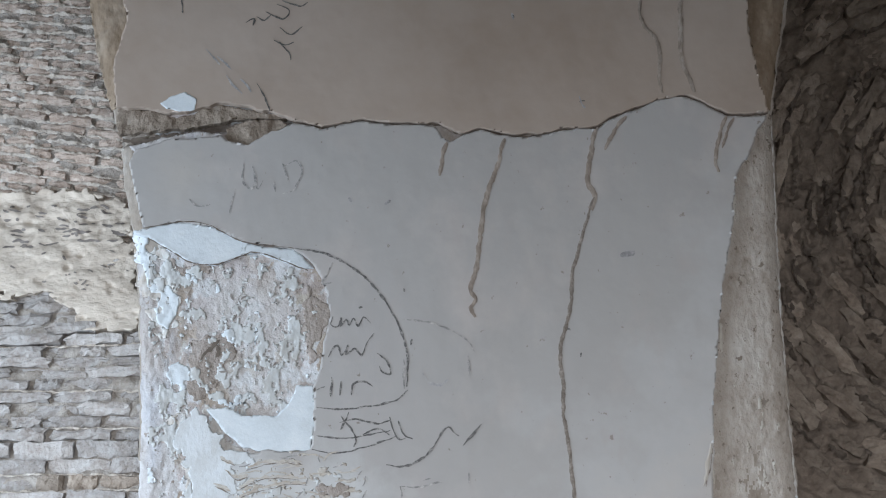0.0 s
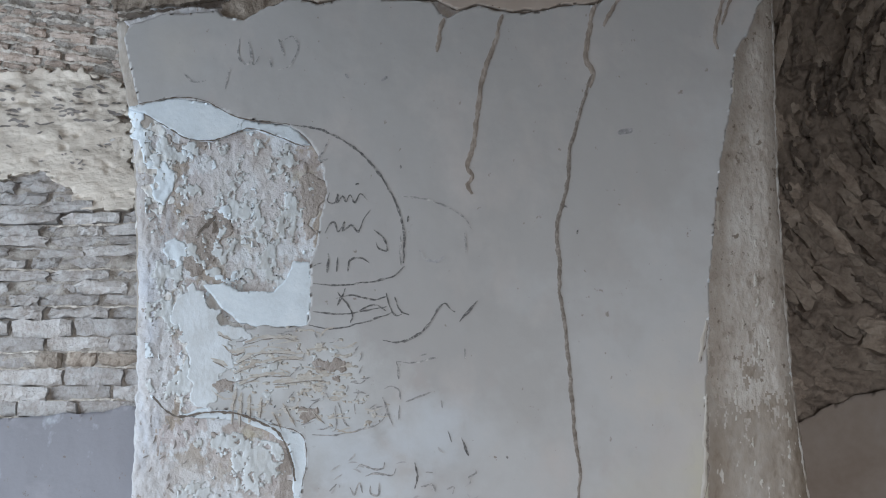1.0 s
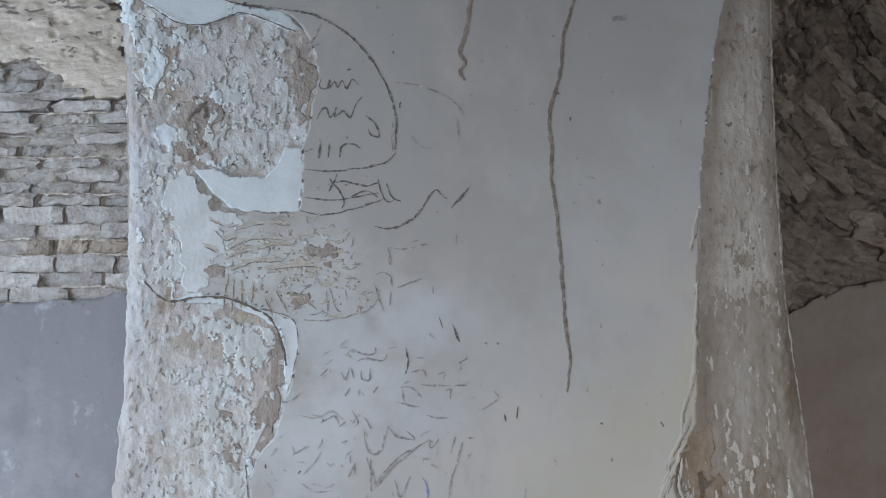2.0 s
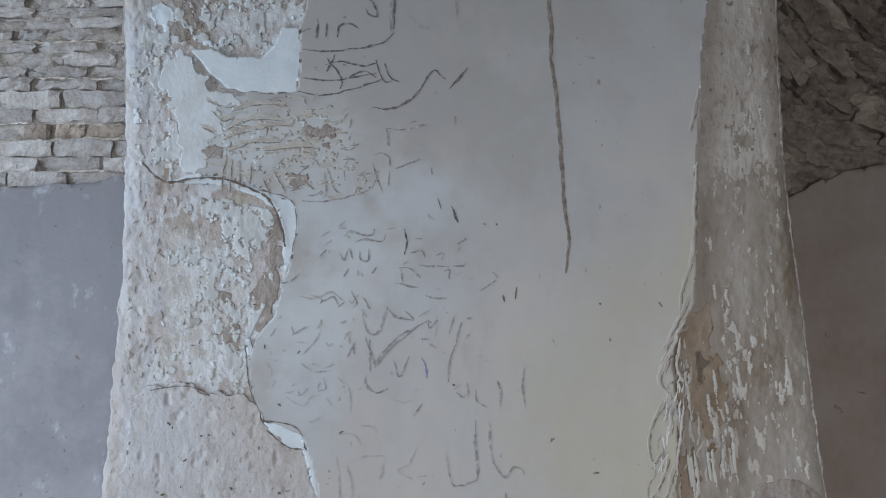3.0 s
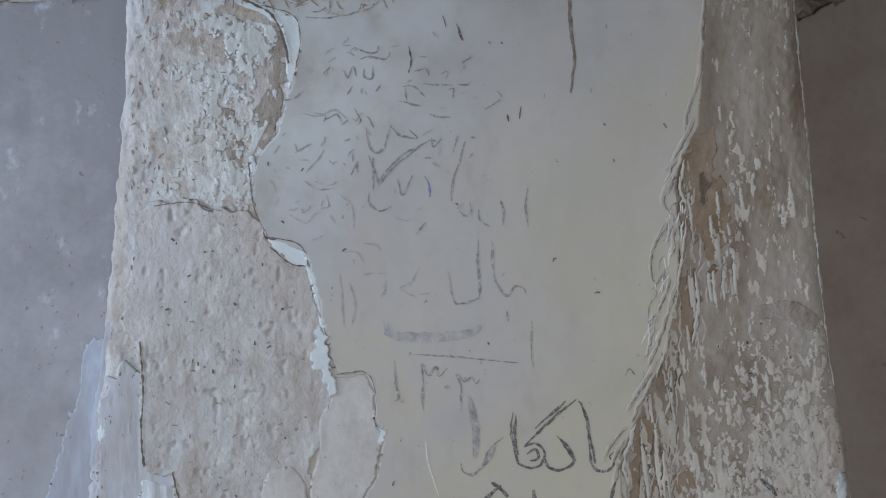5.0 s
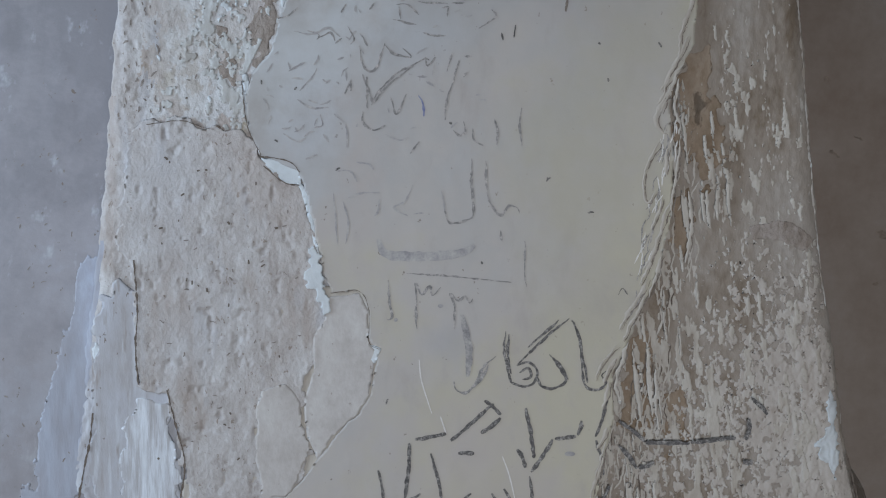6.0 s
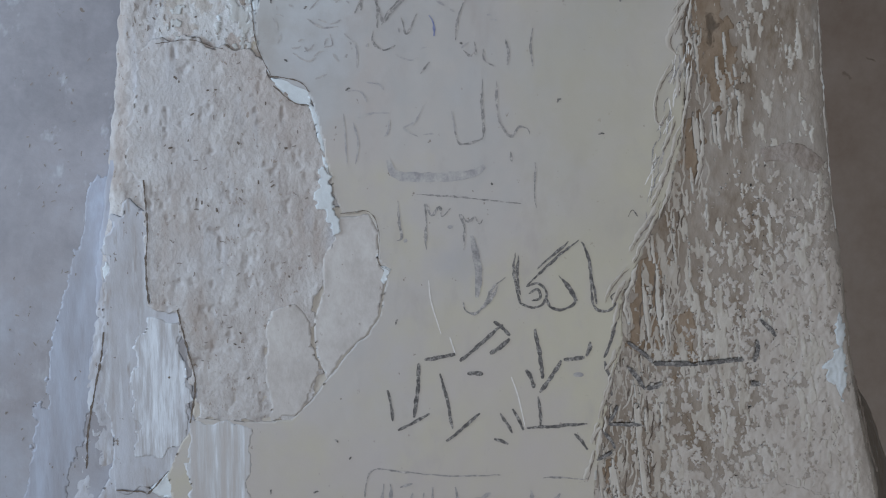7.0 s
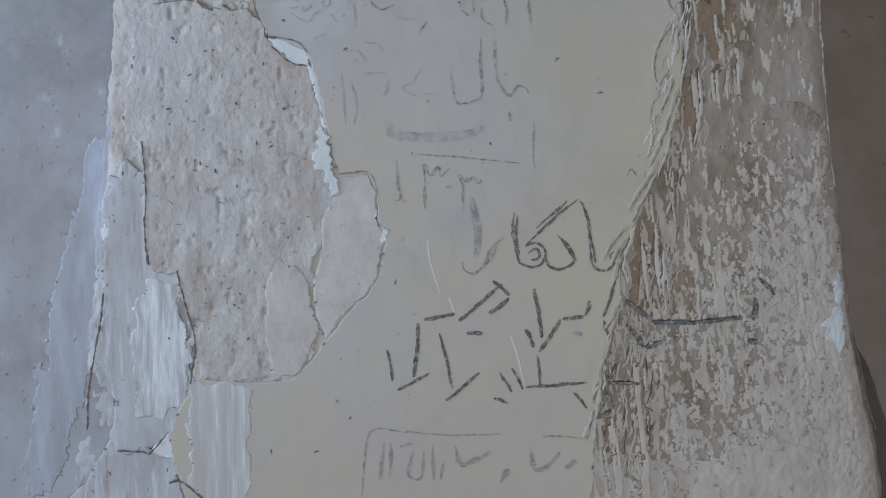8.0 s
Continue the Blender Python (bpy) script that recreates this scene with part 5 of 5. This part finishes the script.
bars([(0.162, 0.849), (0.214, 0.804), (0.214, 0.793), (0.152, 0.745), (0.19, 0.84), (0.056, 0.72), (0.042, 0.743), (-0.056, 0.723), (-0.072, 0.712), (-0.087, 0.536)])
bars([(-0.172, 0.624), (-0.154, 0.523), (-0.136, 0.492), (-0.037, 0.551), (-0.006, 0.679), (0.036, 0.5), (0.017, 0.46), (0.123, 0.552), (0.186, 0.552), (0.226, 0.488), (0.214, 0.451), (0.169, 0.47)], 0.010)
bars([(0.29, 0.826), (0.319, 0.666), (0.267, 0.695), (0.292, 0.635), (0.31, 0.622), (0.377, 0.727), (0.384, 0.728), (0.451, 0.736), (0.455, 0.74), (0.468, 0.787), (0.081, 0.68), (0.131, 0.68)], 0.013)
bars([(0.547, 0.854), (0.512, 0.736), (0.512, 0.725), (0.539, 0.613), (0.225, 0.567), (0.262, 0.498), (0.272, 0.505), (0.464, 0.521), (0.305, 0.608), (0.315, 0.505), (0.557, 0.58), (0.53, 0.526), (0.523, 0.521), (0.637, 0.518), (0.512, 0.502), (0.553, 0.44), (0.546, 0.429), (0.496, 0.403), (0.423, 0.487), (0.467, 0.436)], 0.010)


def on_core(x, z):
    return np.full(np.shape(x), 4.998)


bars([(0.585, 0.787), (0.665, 0.722), (0.669, 0.719), (0.808, 0.716), (0.811, 0.718), (0.953, 0.735), (0.587, 0.708), (0.645, 0.635), (0.649, 0.635), (0.698, 0.657), (0.999, 0.862), (1.05, 0.811), (0.994, 0.797), (0.985, 0.728), (0.977, 0.657), (1.009, 0.657)], 0.013, on_core)
draw([[(0.416, 0.681), (0.448, 0.681)]], 0.016, SMUDGE)
# boxed date near the bottom
draw([[(-0.253, 0.136), (-0.243, 0.25), (-0.219, 0.359), (-0.107, 0.355), (0.037, 0.346), (0.191, 0.351)], [(0.327, 0.344), (0.472, 0.34)]], 0.005, PENCIL, "thin pencilled frame")
draw([[(-0.18, 0.317), (-0.194, 0.194)], [(-0.158, 0.317), (-0.162, 0.203)], [(-0.129, 0.307), (-0.089, 0.317)], [(-0.089, 0.289), (-0.103, 0.213), (-0.062, 0.204), (-0.053, 0.289)], [(-0.026, 0.308), (-0.02, 0.195)], [(0.011, 0.252), (0.002, 0.195)]], 0.009, RUBBED_COAL)
draw([[(0.048, 0.309), (0.065, 0.252), (0.111, 0.262), (0.161, 0.29)], [(0.193, 0.187), (0.22, 0.234)], [(0.291, 0.301), (0.301, 0.235), (0.347, 0.245), (0.382, 0.292)], [(0.401, 0.235), (0.437, 0.264)]], 0.014, RUBBED_COAL)
# white scratches
for line in ([(-0.044, 0.977), (-0.037, 0.914), (-0.015, 0.842), (-0.003, 0.806)], [(0.024, 0.797), (0.042, 0.743)], [(0.22, 0.671), (0.243, 0.607), (0.267, 0.507)]):
    ribbons("scratch", [line], 0.004, plaster_face, SCRATCH, lower, "thin white scratch", 0.001)
# nicks and flecks
rng = np.random.default_rng(5)
spots = [(0.577, 3.238), (-0.139, 3.13), (-0.277, 3.075), (-0.182, 3.423), (0.45, 3.753), (0.231, 4.052), (-0.117, 2.962), (0.38, 2.996), (0.418, 2.914)] + [(0.183, 2.21), (0.531, 1.851), (0.502, 1.96), (0.688, 1.959), (0.352, 1.544), (0.048, 1.713), (0.148, 1.282), (-0.533, 1.836), (-0.428, 1.818), (-0.489, 1.656), (-0.298, 1.571)] + [(-0.542, 0.286), (-0.288, 0.4), (-0.333, 0.456), (0.349, 1.545), (0.485, 1.442), (-0.397, 0.287), (-0.144, 0.843)]
for sx, sz in spots:
    a, l = rng.uniform(0, 3.1), rng.uniform(0.004, 0.010)
    draw([[(sx - l * math.cos(a), sz - l * math.sin(a)), (sx, sz + 0.002), (sx + l * math.cos(a), sz + l * math.sin(a))]], 0.010, CHARCOAL, "small dark nick")


def scribbles(name, outline, count, width, material, label, seed, lengths, lean, depth, parent):
    """Many short scratches inside an outline, too many to count."""
    dice, lines = random.Random(seed), []
    low, high = np.min(outline, axis=0), np.max(outline, axis=0)
    while len(lines) < count:
        x, z = dice.uniform(low[0], high[0]), dice.uniform(low[1], high[1])
        if float(distance(np.array([[x]]), np.array([[z]]), outline)[0, 0]) > -0.005:
            continue
        size, turn = dice.uniform(*lengths), math.radians(dice.gauss(*lean))
        bow = dice.uniform(-0.3, 0.3) * size
        c, d = math.cos(turn), math.sin(turn)
        lines.append([(x - size * c, z - size * d), (x - bow * d, z + bow * c), (x + size * c, z + size * d)])
    tagged(ribbons(name, lines, width, depth, material, parent, label, 0.0014, 0, 0.5, 0.8, 0.002, seed), kind="stuff")


RUBBED = [(-0.651, 2.593), (-0.581, 2.62), (-0.423, 2.628), (-0.264, 2.574), (-0.229, 2.433), (-0.141, 2.344), (-0.299, 2.283), (-0.422, 2.301), (-0.544, 2.337), (-0.65, 2.372), (-0.72, 2.399), (-0.686, 2.505)]
scribbles("scratching", RUBBED, 26, 0.004, PENCIL, "fine dark scratches in the scraped plaster", 21, (0.006, 0.026), (8, 20), plaster_face, lower)
scribbles("scratching", RUBBED, 34, 0.0045, ABRADED, "fine brown scratches in the scraped plaster", 22, (0.01, 0.04), (4, 12), plaster_face, lower)
scribbles("scratching", RUBBED, 12, 0.004, PENCIL, "fine upright scratches in the scraped plaster", 23, (0.006, 0.02), (80, 20), plaster_face, lower)
SLIVERS = [(0.789, 1.625), (0.841, 1.625), (0.836, 1.383), (0.779, 1.154), (0.769, 0.921), (0.73, 0.739), (0.712, 0.481), (0.675, 0.18), (0.512, 0.16), (0.509, 0.443), (0.528, 0.628), (0.583, 0.902), (0.649, 1.1), (0.728, 1.382)]
scribbles("plaster_sliver", SLIVERS, 85, 0.0055, FLAKE, "thin pale slivers of plaster on brown mud", 24, (0.015, 0.06), (86, 7), on_mud(0.0035), pier)
scribbles("plaster_sliver", SLIVERS, 45, 0.004, FISSURE, "thin dark lines painted for shade between the slivers", 25, (0.012, 0.05), (86, 7), on_mud(0.003), pier)


# ---- niche walls beside the pier ----
def brick_mesh(name, seed, material, rough=1.0):
    """A weathered brick one unit long, high and deep, its face turned to -y."""
    rnd = random.Random(seed)
    bm = bmesh.new()
    cols, rows_ = 6, 3
    front = []
    for r in range(rows_ + 1):
        line = []
        for c in range(cols + 1):
            u, v = 2 * c / cols - 1, 2 * r / rows_ - 1
            worn = 0.04 * abs(v) ** 6 + 0.05 * abs(u) ** 9 + 0.10 * abs(u * v) ** 5
            x = 0.5 * u * (1 - 0.03 * v * v) + rough * rnd.uniform(-0.025, 0.025)
            z = 0.5 * v * (1.0 - 0.05 * abs(u) ** 5) + rough * rnd.uniform(-0.075, 0.075)
            line.append(bm.verts.new((x, -0.5 + worn + rough * rnd.uniform(-0.045, 0.045), z)))
        front.append(line)
    for r in range(rows_):
        for c in range(cols):
            bm.faces.new((front[r][c], front[r][c + 1], front[r + 1][c + 1], front[r + 1][c]))
    ring = front[0] + [front[r][cols] for r in range(1, rows_)] + front[rows_][::-1] + [front[r][0] for r in range(rows_ - 1, 0, -1)]
    back = [bm.verts.new((v.co.x, 0.5, v.co.z)) for v in ring]
    for k in range(len(ring)):
        m = (k + 1) % len(ring)
        bm.faces.new((ring[m], ring[k], back[k], back[m]))
    data = bpy.data.meshes.new(name)
    bm.to_mesh(data)
    bm.free()
    data.materials.append(material)
    return data


def left_base(x, z):
    return np.maximum(5.80 + 0.42 * np.clip(z - 2.4, -9, 1.4), 5.2)


def left_wall(x, z):
    return left_base(x, z) + 0.016 * fractal(x * 16, z * 22, 200, 4, 0.6)


def right_wall(x, z):
    ring, turn = np.hypot(x - 2.03, (z - 3.62) / 1.1), np.arctan2((z - 3.62) / 1.1, x - 2.03)
    layers = np.abs(fractal(ring * 13 + 0.4 * np.sin(9 * turn), turn * 5, 212, 4, 0.6))
    return 5.90 + 0.028 * fractal(x * 15, z * 15, 210, 4, 0.65) - 0.055 * np.minimum(layers * 1.6, 1.0) + 0.015


def wall_sheet(name, x0, x1, z0, z1, depth, material, step):
    x, z = grid(x0, x1, z0, z1, step)
    n = x.shape[1]
    r, c = np.meshgrid(np.arange(x.shape[0] - 1), np.arange(n - 1), indexing="ij")
    q = np.stack([r * n + c, r * n + c + 1, (r + 1) * n + c + 1, (r + 1) * n + c], -1).reshape(-1, 4)
    front = np.stack([x, depth(x, z), z], -1).reshape(-1, 3)
    rim = np.concatenate([np.arange(n), np.arange(1, x.shape[0]) * n + n - 1, (x.shape[0] - 1) * n + np.arange(n - 2, -1, -1), np.arange(x.shape[0] - 2, 0, -1) * n])
    back = front[rim] + (0, 0.45, 0)
    k = np.arange(len(rim))
    sides = np.stack([rim[(k + 1) % len(rim)], rim, len(front) + k, len(front) + (k + 1) % len(rim)], 1)
    return mesh_object(name, np.concatenate([front, back]), np.concatenate([q, sides]), material, smooth=True)


niche_left = tagged(wall_sheet("wall_niche_west", -4.0, -0.85, -0.4, 5.6, left_wall, MORTAR, 0.013), "weathered mud-brick niche wall beside the pier", "wall", kind="structure")
niche_right = tagged(wall_sheet("wall_niche_east", 0.9, 4.0, -0.4, 5.6, right_wall, DARK_MORTAR, 0.009), "brick niche wall with curved courses, shade put into its colour", "wall", kind="structure")


def dado_left(x, z):
    d = 0.5 * (z - 1.05)
    return 5.02 + 0.5 * (d + np.sqrt(d * d + 0.004)) + 0.004 * fractal(x * 3, z * 3, 220, 3) + 0.0015 * fractal(x * 20, z * 8, 221, 2)


def dado_right(x, z):
    return 5.83 + 0.004 * fractal(x * 3, z * 3, 230, 3)


sheet("dado_plaster", [(-4.0, -0.4), (-0.9, -0.4), (-0.9, 2.44), (-1.14, 2.43), (-1.3, 2.40), (-1.45, 2.405), (-1.6, 2.39), (-2.2, 2.41), (-4.0, 2.40)], dado_left, 0.06, DADO, niche_left, "smooth bluish grey dado plaster", 0.014, 0.008, 14, 240)
sheet("dado_plaster", [(0.95, -0.4), (4.0, -0.4), (4.0, 2.75), (2.4, 2.62), (1.9, 2.54), (1.63, 2.475), (1.48, 2.455), (1.36, 2.40), (1.27, 2.35), (1.1, 2.33), (0.95, 2.32)], dado_right, 0.07, DADO_BROWN, niche_right, "smooth brown dado plaster with shade put into its colour", 0.014, 0.008, 14, 241)
dx, dz = grid(-1.45, -0.98, 0.0, 1.4, 0.005)
zone = distance(dx, dz, [(-1.114, 1.279), (-1.043, 1.28), (-1.055, 1.012), (-1.08, 0.794), (-1.105, 0.573), (-1.126, 0.48), (-1.183, 0.291), (-1.244, 0.12), (-1.354, 0.119), (-1.304, 0.46), (-1.239, 0.757), (-1.175, 1.047)])
smear = zone + 0.010 - 0.016 * fractal(dx * 20, dz * 9, 243, 5, 0.7)
tagged(masked("limewash_smear", dx, dz, np.maximum(smear, zone - 0.03), lambda x, z: dado_left(x, z) - 0.0008, 0.0006, LIME_THIN, niche_left, "thin bluish limewash smeared over the dado"), kind="stuff")


def cream_face(x, z):
    return left_base(x, z) - 0.052 + (0.006 + 0.012 * np.clip((z - 3.5) / 0.2, 0, 1)) * fractal(x * 11, z * 20, 250, 4) + 0.02 * np.clip(fractal(x * 22, z * 44, 252, 3) - 0.55, 0, 1)


cx_, cz_ = grid(-2.2, -1.1, 3.1, 4.0, 0.007)
zone = distance(cx_, cz_, [(-2.111, 3.89), (-1.77, 3.843), (-1.546, 3.844), (-1.32, 3.808), (-1.258, 3.645), (-1.231, 3.485), (-1.19, 3.214), (-1.367, 3.239), (-1.48, 3.319), (-1.55, 3.41), (-1.66, 3.389), (-2.078, 3.361)])
torn = zone + 0.028 * fractal(cx_ * 10, cz_ * 17, 251, 4, 0.65) + np.where(cz_ > 3.55, 0.06, 0.03) * np.clip(fractal(cx_ * 8, cz_ * 26, 253, 4, 0.7) - 0.15, 0, 1) - 0.01
masked("mud_patch", cx_, cz_, torn, cream_face, 0.05, CREAM, niche_left, "cream mud plaster torn away from the bricks")

# west niche bricks: level courses below, sagging vault courses above
kinds = [brick_mesh("brick", 300 + k, BRICK, 1.1) for k in range(8)]
ruined_kinds = [brick_mesh("brick", 320 + k, BRICK, 2.0) for k in range(8)]
vault_kinds = [brick_mesh("brick", 340 + k, VAULT_BRICK) for k in range(8)]
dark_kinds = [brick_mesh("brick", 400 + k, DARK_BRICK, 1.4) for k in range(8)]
rnd = random.Random(11)


def lay(meshes, parent, x, y, z, length, high, depth, turn, jut):
    ob = new("brick", rnd.choice(meshes))
    ob.parent = parent
    ob.matrix_basis = pose(x, y + depth / 2 - jut, z, rnd.uniform(-4, 4), -turn + rnd.uniform(-2.2, 2.2), rnd.uniform(-3, 3)) @ Matrix.Diagonal((length, depth, high, 1))


def course_drop(x, z):
    """How far the courses sag towards the pier, more in the vault above."""
    slope = np.interp(z, [3.3, 3.75, 4.1, 4.6], [0.0, -0.19, -0.13, -0.08])
    return slope * (x + 1.5) - 0.16 * max(0, z - 3.4) * max(0, x + 1.5) ** 2


z = 2.40
while z < 4.75:
    vault = z > 3.65
    high = rnd.uniform(0.036, 0.043) if vault else rnd.uniform(0.054, 0.066) if z < 2.72 else rnd.uniform(0.040, 0.054)
    sunken = 2.57 < z < 2.63
    x = -2.35 + rnd.uniform(-0.2, 0)
    while x < -1.0:
        length = rnd.choice((0.10, 0.12, 0.19) if vault else (0.12, 0.21, 0.23, 0.25, 0.26)) * rnd.uniform(0.9, 1.08)
        mx = x + length / 2
        mz = z + high / 2 + course_drop(mx, z)
        tilt = math.degrees(math.atan((course_drop(mx + 0.05, z) - course_drop(mx - 0.05, z)) / 0.1))
        buried = 3.27 < mz < 3.70
        if rnd.random() > (0.45 if buried else 0.04):
            jut = rnd.uniform(0.010, 0.017) if vault else rnd.uniform(0.006, 0.050) - (0.008 if buried else 0)
            jut = jut - 0.02 if sunken else jut
            lay(vault_kinds if vault else dark_kinds if sunken and mx > -1.6 else ruined_kinds if z > 2.72 else kinds, niche_left, mx, float(left_wall(mx, mz)), mz, length - rnd.uniform(0.004, 0.014), high - (rnd.uniform(0.002, 0.006) if vault else rnd.uniform(0.000, 0.009)), 0.09, tilt, jut)
        x += length + rnd.uniform(0.0, 0.006)
    if vault or rnd.random() < 0.25:
        bed = [(float(q), float(z + course_drop(q, z) + rnd.uniform(-0.003, 0.003))) for q in np.arange(-2.3, -0.98, 0.11)]
        ribbons("mortar_bed", [bed], 0.012 if vault else 0.007, lambda x, z: left_wall(x, z) - 0.021 - 0.006 * grain(x * 9, z * 31, 77), DUST, niche_left, "pale mortar bed", 0, 0.003, 0.5, 0.1, 0.003, int(z * 100))
    z += high + 0.001

# east niche bricks: ring courses that curve round under the vault
cx, cz = 2.03, 3.62
radius = 0.30
while radius < 1.55:
    a = rnd.uniform(0, 0.2)
    while a < 2 * math.pi:
        length = rnd.uniform(0.12, 0.27)
        reach = radius + rnd.uniform(-0.014, 0.014)
        x, z = cx + reach * math.cos(a), cz + 1.1 * reach * math.sin(a)
        low_edge = np.interp(x, [1.1, 1.27, 1.36, 1.63, 1.9, 2.4], [2.33, 2.35, 2.40, 2.475, 2.54, 2.62])
        if 1.0 < x < 1.95 and low_edge + 0.03 < z < 4.75 and rnd.random() > 0.10:
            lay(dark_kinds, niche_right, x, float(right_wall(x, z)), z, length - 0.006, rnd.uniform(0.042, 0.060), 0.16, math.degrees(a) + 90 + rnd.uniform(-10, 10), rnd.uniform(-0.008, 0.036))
        a += length / radius
    radius += rnd.uniform(0.046, 0.056)

# dark strips laid over the ring courses in place of shade in open joints
dice, joints = random.Random(71), []
while len(joints) < 85:
    reach, a, long = dice.uniform(0.35, 1.3), dice.uniform(0, 2 * math.pi), dice.uniform(0.06, 0.20)
    arc = [(2.03 + reach * math.cos(a + k * long / reach), 3.62 + 1.1 * reach * math.sin(a + k * long / reach) + dice.uniform(-0.006, 0.006)) for k in (0, 0.33, 0.66, 1)]
    if all(1.1 < x < 1.85 and 2.52 < z < 4.6 for x, z in arc):
        joints.append(arc)
tagged(ribbons("joint_shade", joints, 0.017, lambda x, z: right_wall(x, z) - 0.034, FISSURE, niche_right, "dark strips painted for shade in joints between the curved courses", 0, 0, 0.7, 0.9, 0.004, 72), kind="stuff")

# small nicks and pits in the weathered faces: flat dark marks carrying their shade
scribbles("pit", [(-2.0, 3.80), (-1.34, 3.77), (-1.27, 3.60), (-1.6, 3.56), (-2.0, 3.58)], 70, 0.010, PIT, "dark marks painted for shade in hollows of the torn cream plaster", 36, (0.006, 0.03), (-6, 14), lambda x, z: cream_face(x, z) - 0.002, niche_left)
scribbles("pit", [(-2.0, 3.56), (-1.27, 3.58), (-1.22, 3.30), (-1.5, 3.42), (-2.0, 3.42)], 22, 0.007, PIT, "small dark marks painted for shade in hollows of the cream plaster", 37, (0.004, 0.016), (-10, 30), lambda x, z: cream_face(x, z) - 0.002, niche_left)
scribbles("nick", [(-1.344, 1.68), (-1.051, 1.682), (-1.116, 1.017), (-1.181, 0.149), (-1.409, 0.148)], 46, 0.0036, PIT, "small dark marks painted for shade in nicks of the dado", 31, (0.003, 0.009), (60, 40), dado_left, niche_left)
scribbles("pit", [(-0.956, 2.365), (-0.825, 2.329), (-0.839, 2.049), (-0.845, 1.737), (-0.966, 1.737), (-0.958, 2.049)], 40, 0.005, PIT, "small dark marks painted for shade in pits of the worn corner", 32, (0.004, 0.016), (80, 25), on_mud(0.0), pier)
scribbles("pit", [(-0.824, 2.276), (-0.509, 2.258), (-0.508, 2.048), (-0.611, 1.874), (-0.801, 1.737)], 22, 0.005, PIT, "small dark marks painted for shade in pits of the worn gypsum", 33, (0.003, 0.010), (60, 50), on_mud(0.001), pier)
scribbles("pit", [(-0.878, 1.683), (-0.576, 1.685), (-0.423, 1.462), (-0.392, 0.986), (-0.467, 0.585), (-0.736, 0.583), (-0.801, 0.875), (-0.897, 0.946)], 40, 0.0036, PIT, "small dark marks painted for shade in pits of the mud render", 34, (0.003, 0.009), (60, 50), lambda x, z: mud_face(x, z) - 0.0005, pier)
scribbles("pit", [(-0.961, 3.223), (-0.527, 3.235), (-0.418, 3.123), (-0.417, 2.869), (-0.735, 2.766), (-0.842, 2.767)], 18, 0.005, PIT, "small dark marks painted for shade in pits of the worn gypsum", 35, (0.004, 0.014), (60, 40), on_mud(0.001), pier)
scribbles("scratching", [(-0.369, 2.257), (-0.124, 2.274), (0.157, 2.22), (0.225, 1.975), (0.188, 1.698), (-0.021, 1.596), (-0.229, 1.631), (-0.368, 1.839)], 34, 0.005, SMUDGE, "faint rubbed pencil scrawls", 41, (0.006, 0.02), (35, 55), on_plaster(0.0), lower)
scribbles("scratching", [(-0.525, 2.048), (-0.264, 2.047), (-0.229, 1.769), (-0.471, 1.597), (-0.541, 1.77)], 24, 0.005, SMUDGE, "faint smudged pencil scrawls", 42, (0.006, 0.02), (60, 50), on_plaster(0.0), lower)
scribbles("curled_edge", [(0.699, 1.727), (0.777, 1.728), (0.707, 1.469), (0.67, 1.277), (0.649, 1.1), (0.61, 1.099), (0.625, 1.294), (0.662, 1.521)], 26, 0.004, PENCIL, "fine dark lines along the curling plaster edge", 44, (0.012, 0.045), (76, 9), on_plaster(0.0), lower)
scribbles("curled_edge", [(0.708, 1.727), (0.786, 1.728), (0.725, 1.469), (0.678, 1.277), (0.649, 1.1), (0.598, 1.028), (0.625, 1.294), (0.662, 1.521)], 20, 0.004, SCRATCH, "fine pale lines along the curling plaster edge", 45, (0.012, 0.04), (76, 9), on_plaster(0.0), lower)
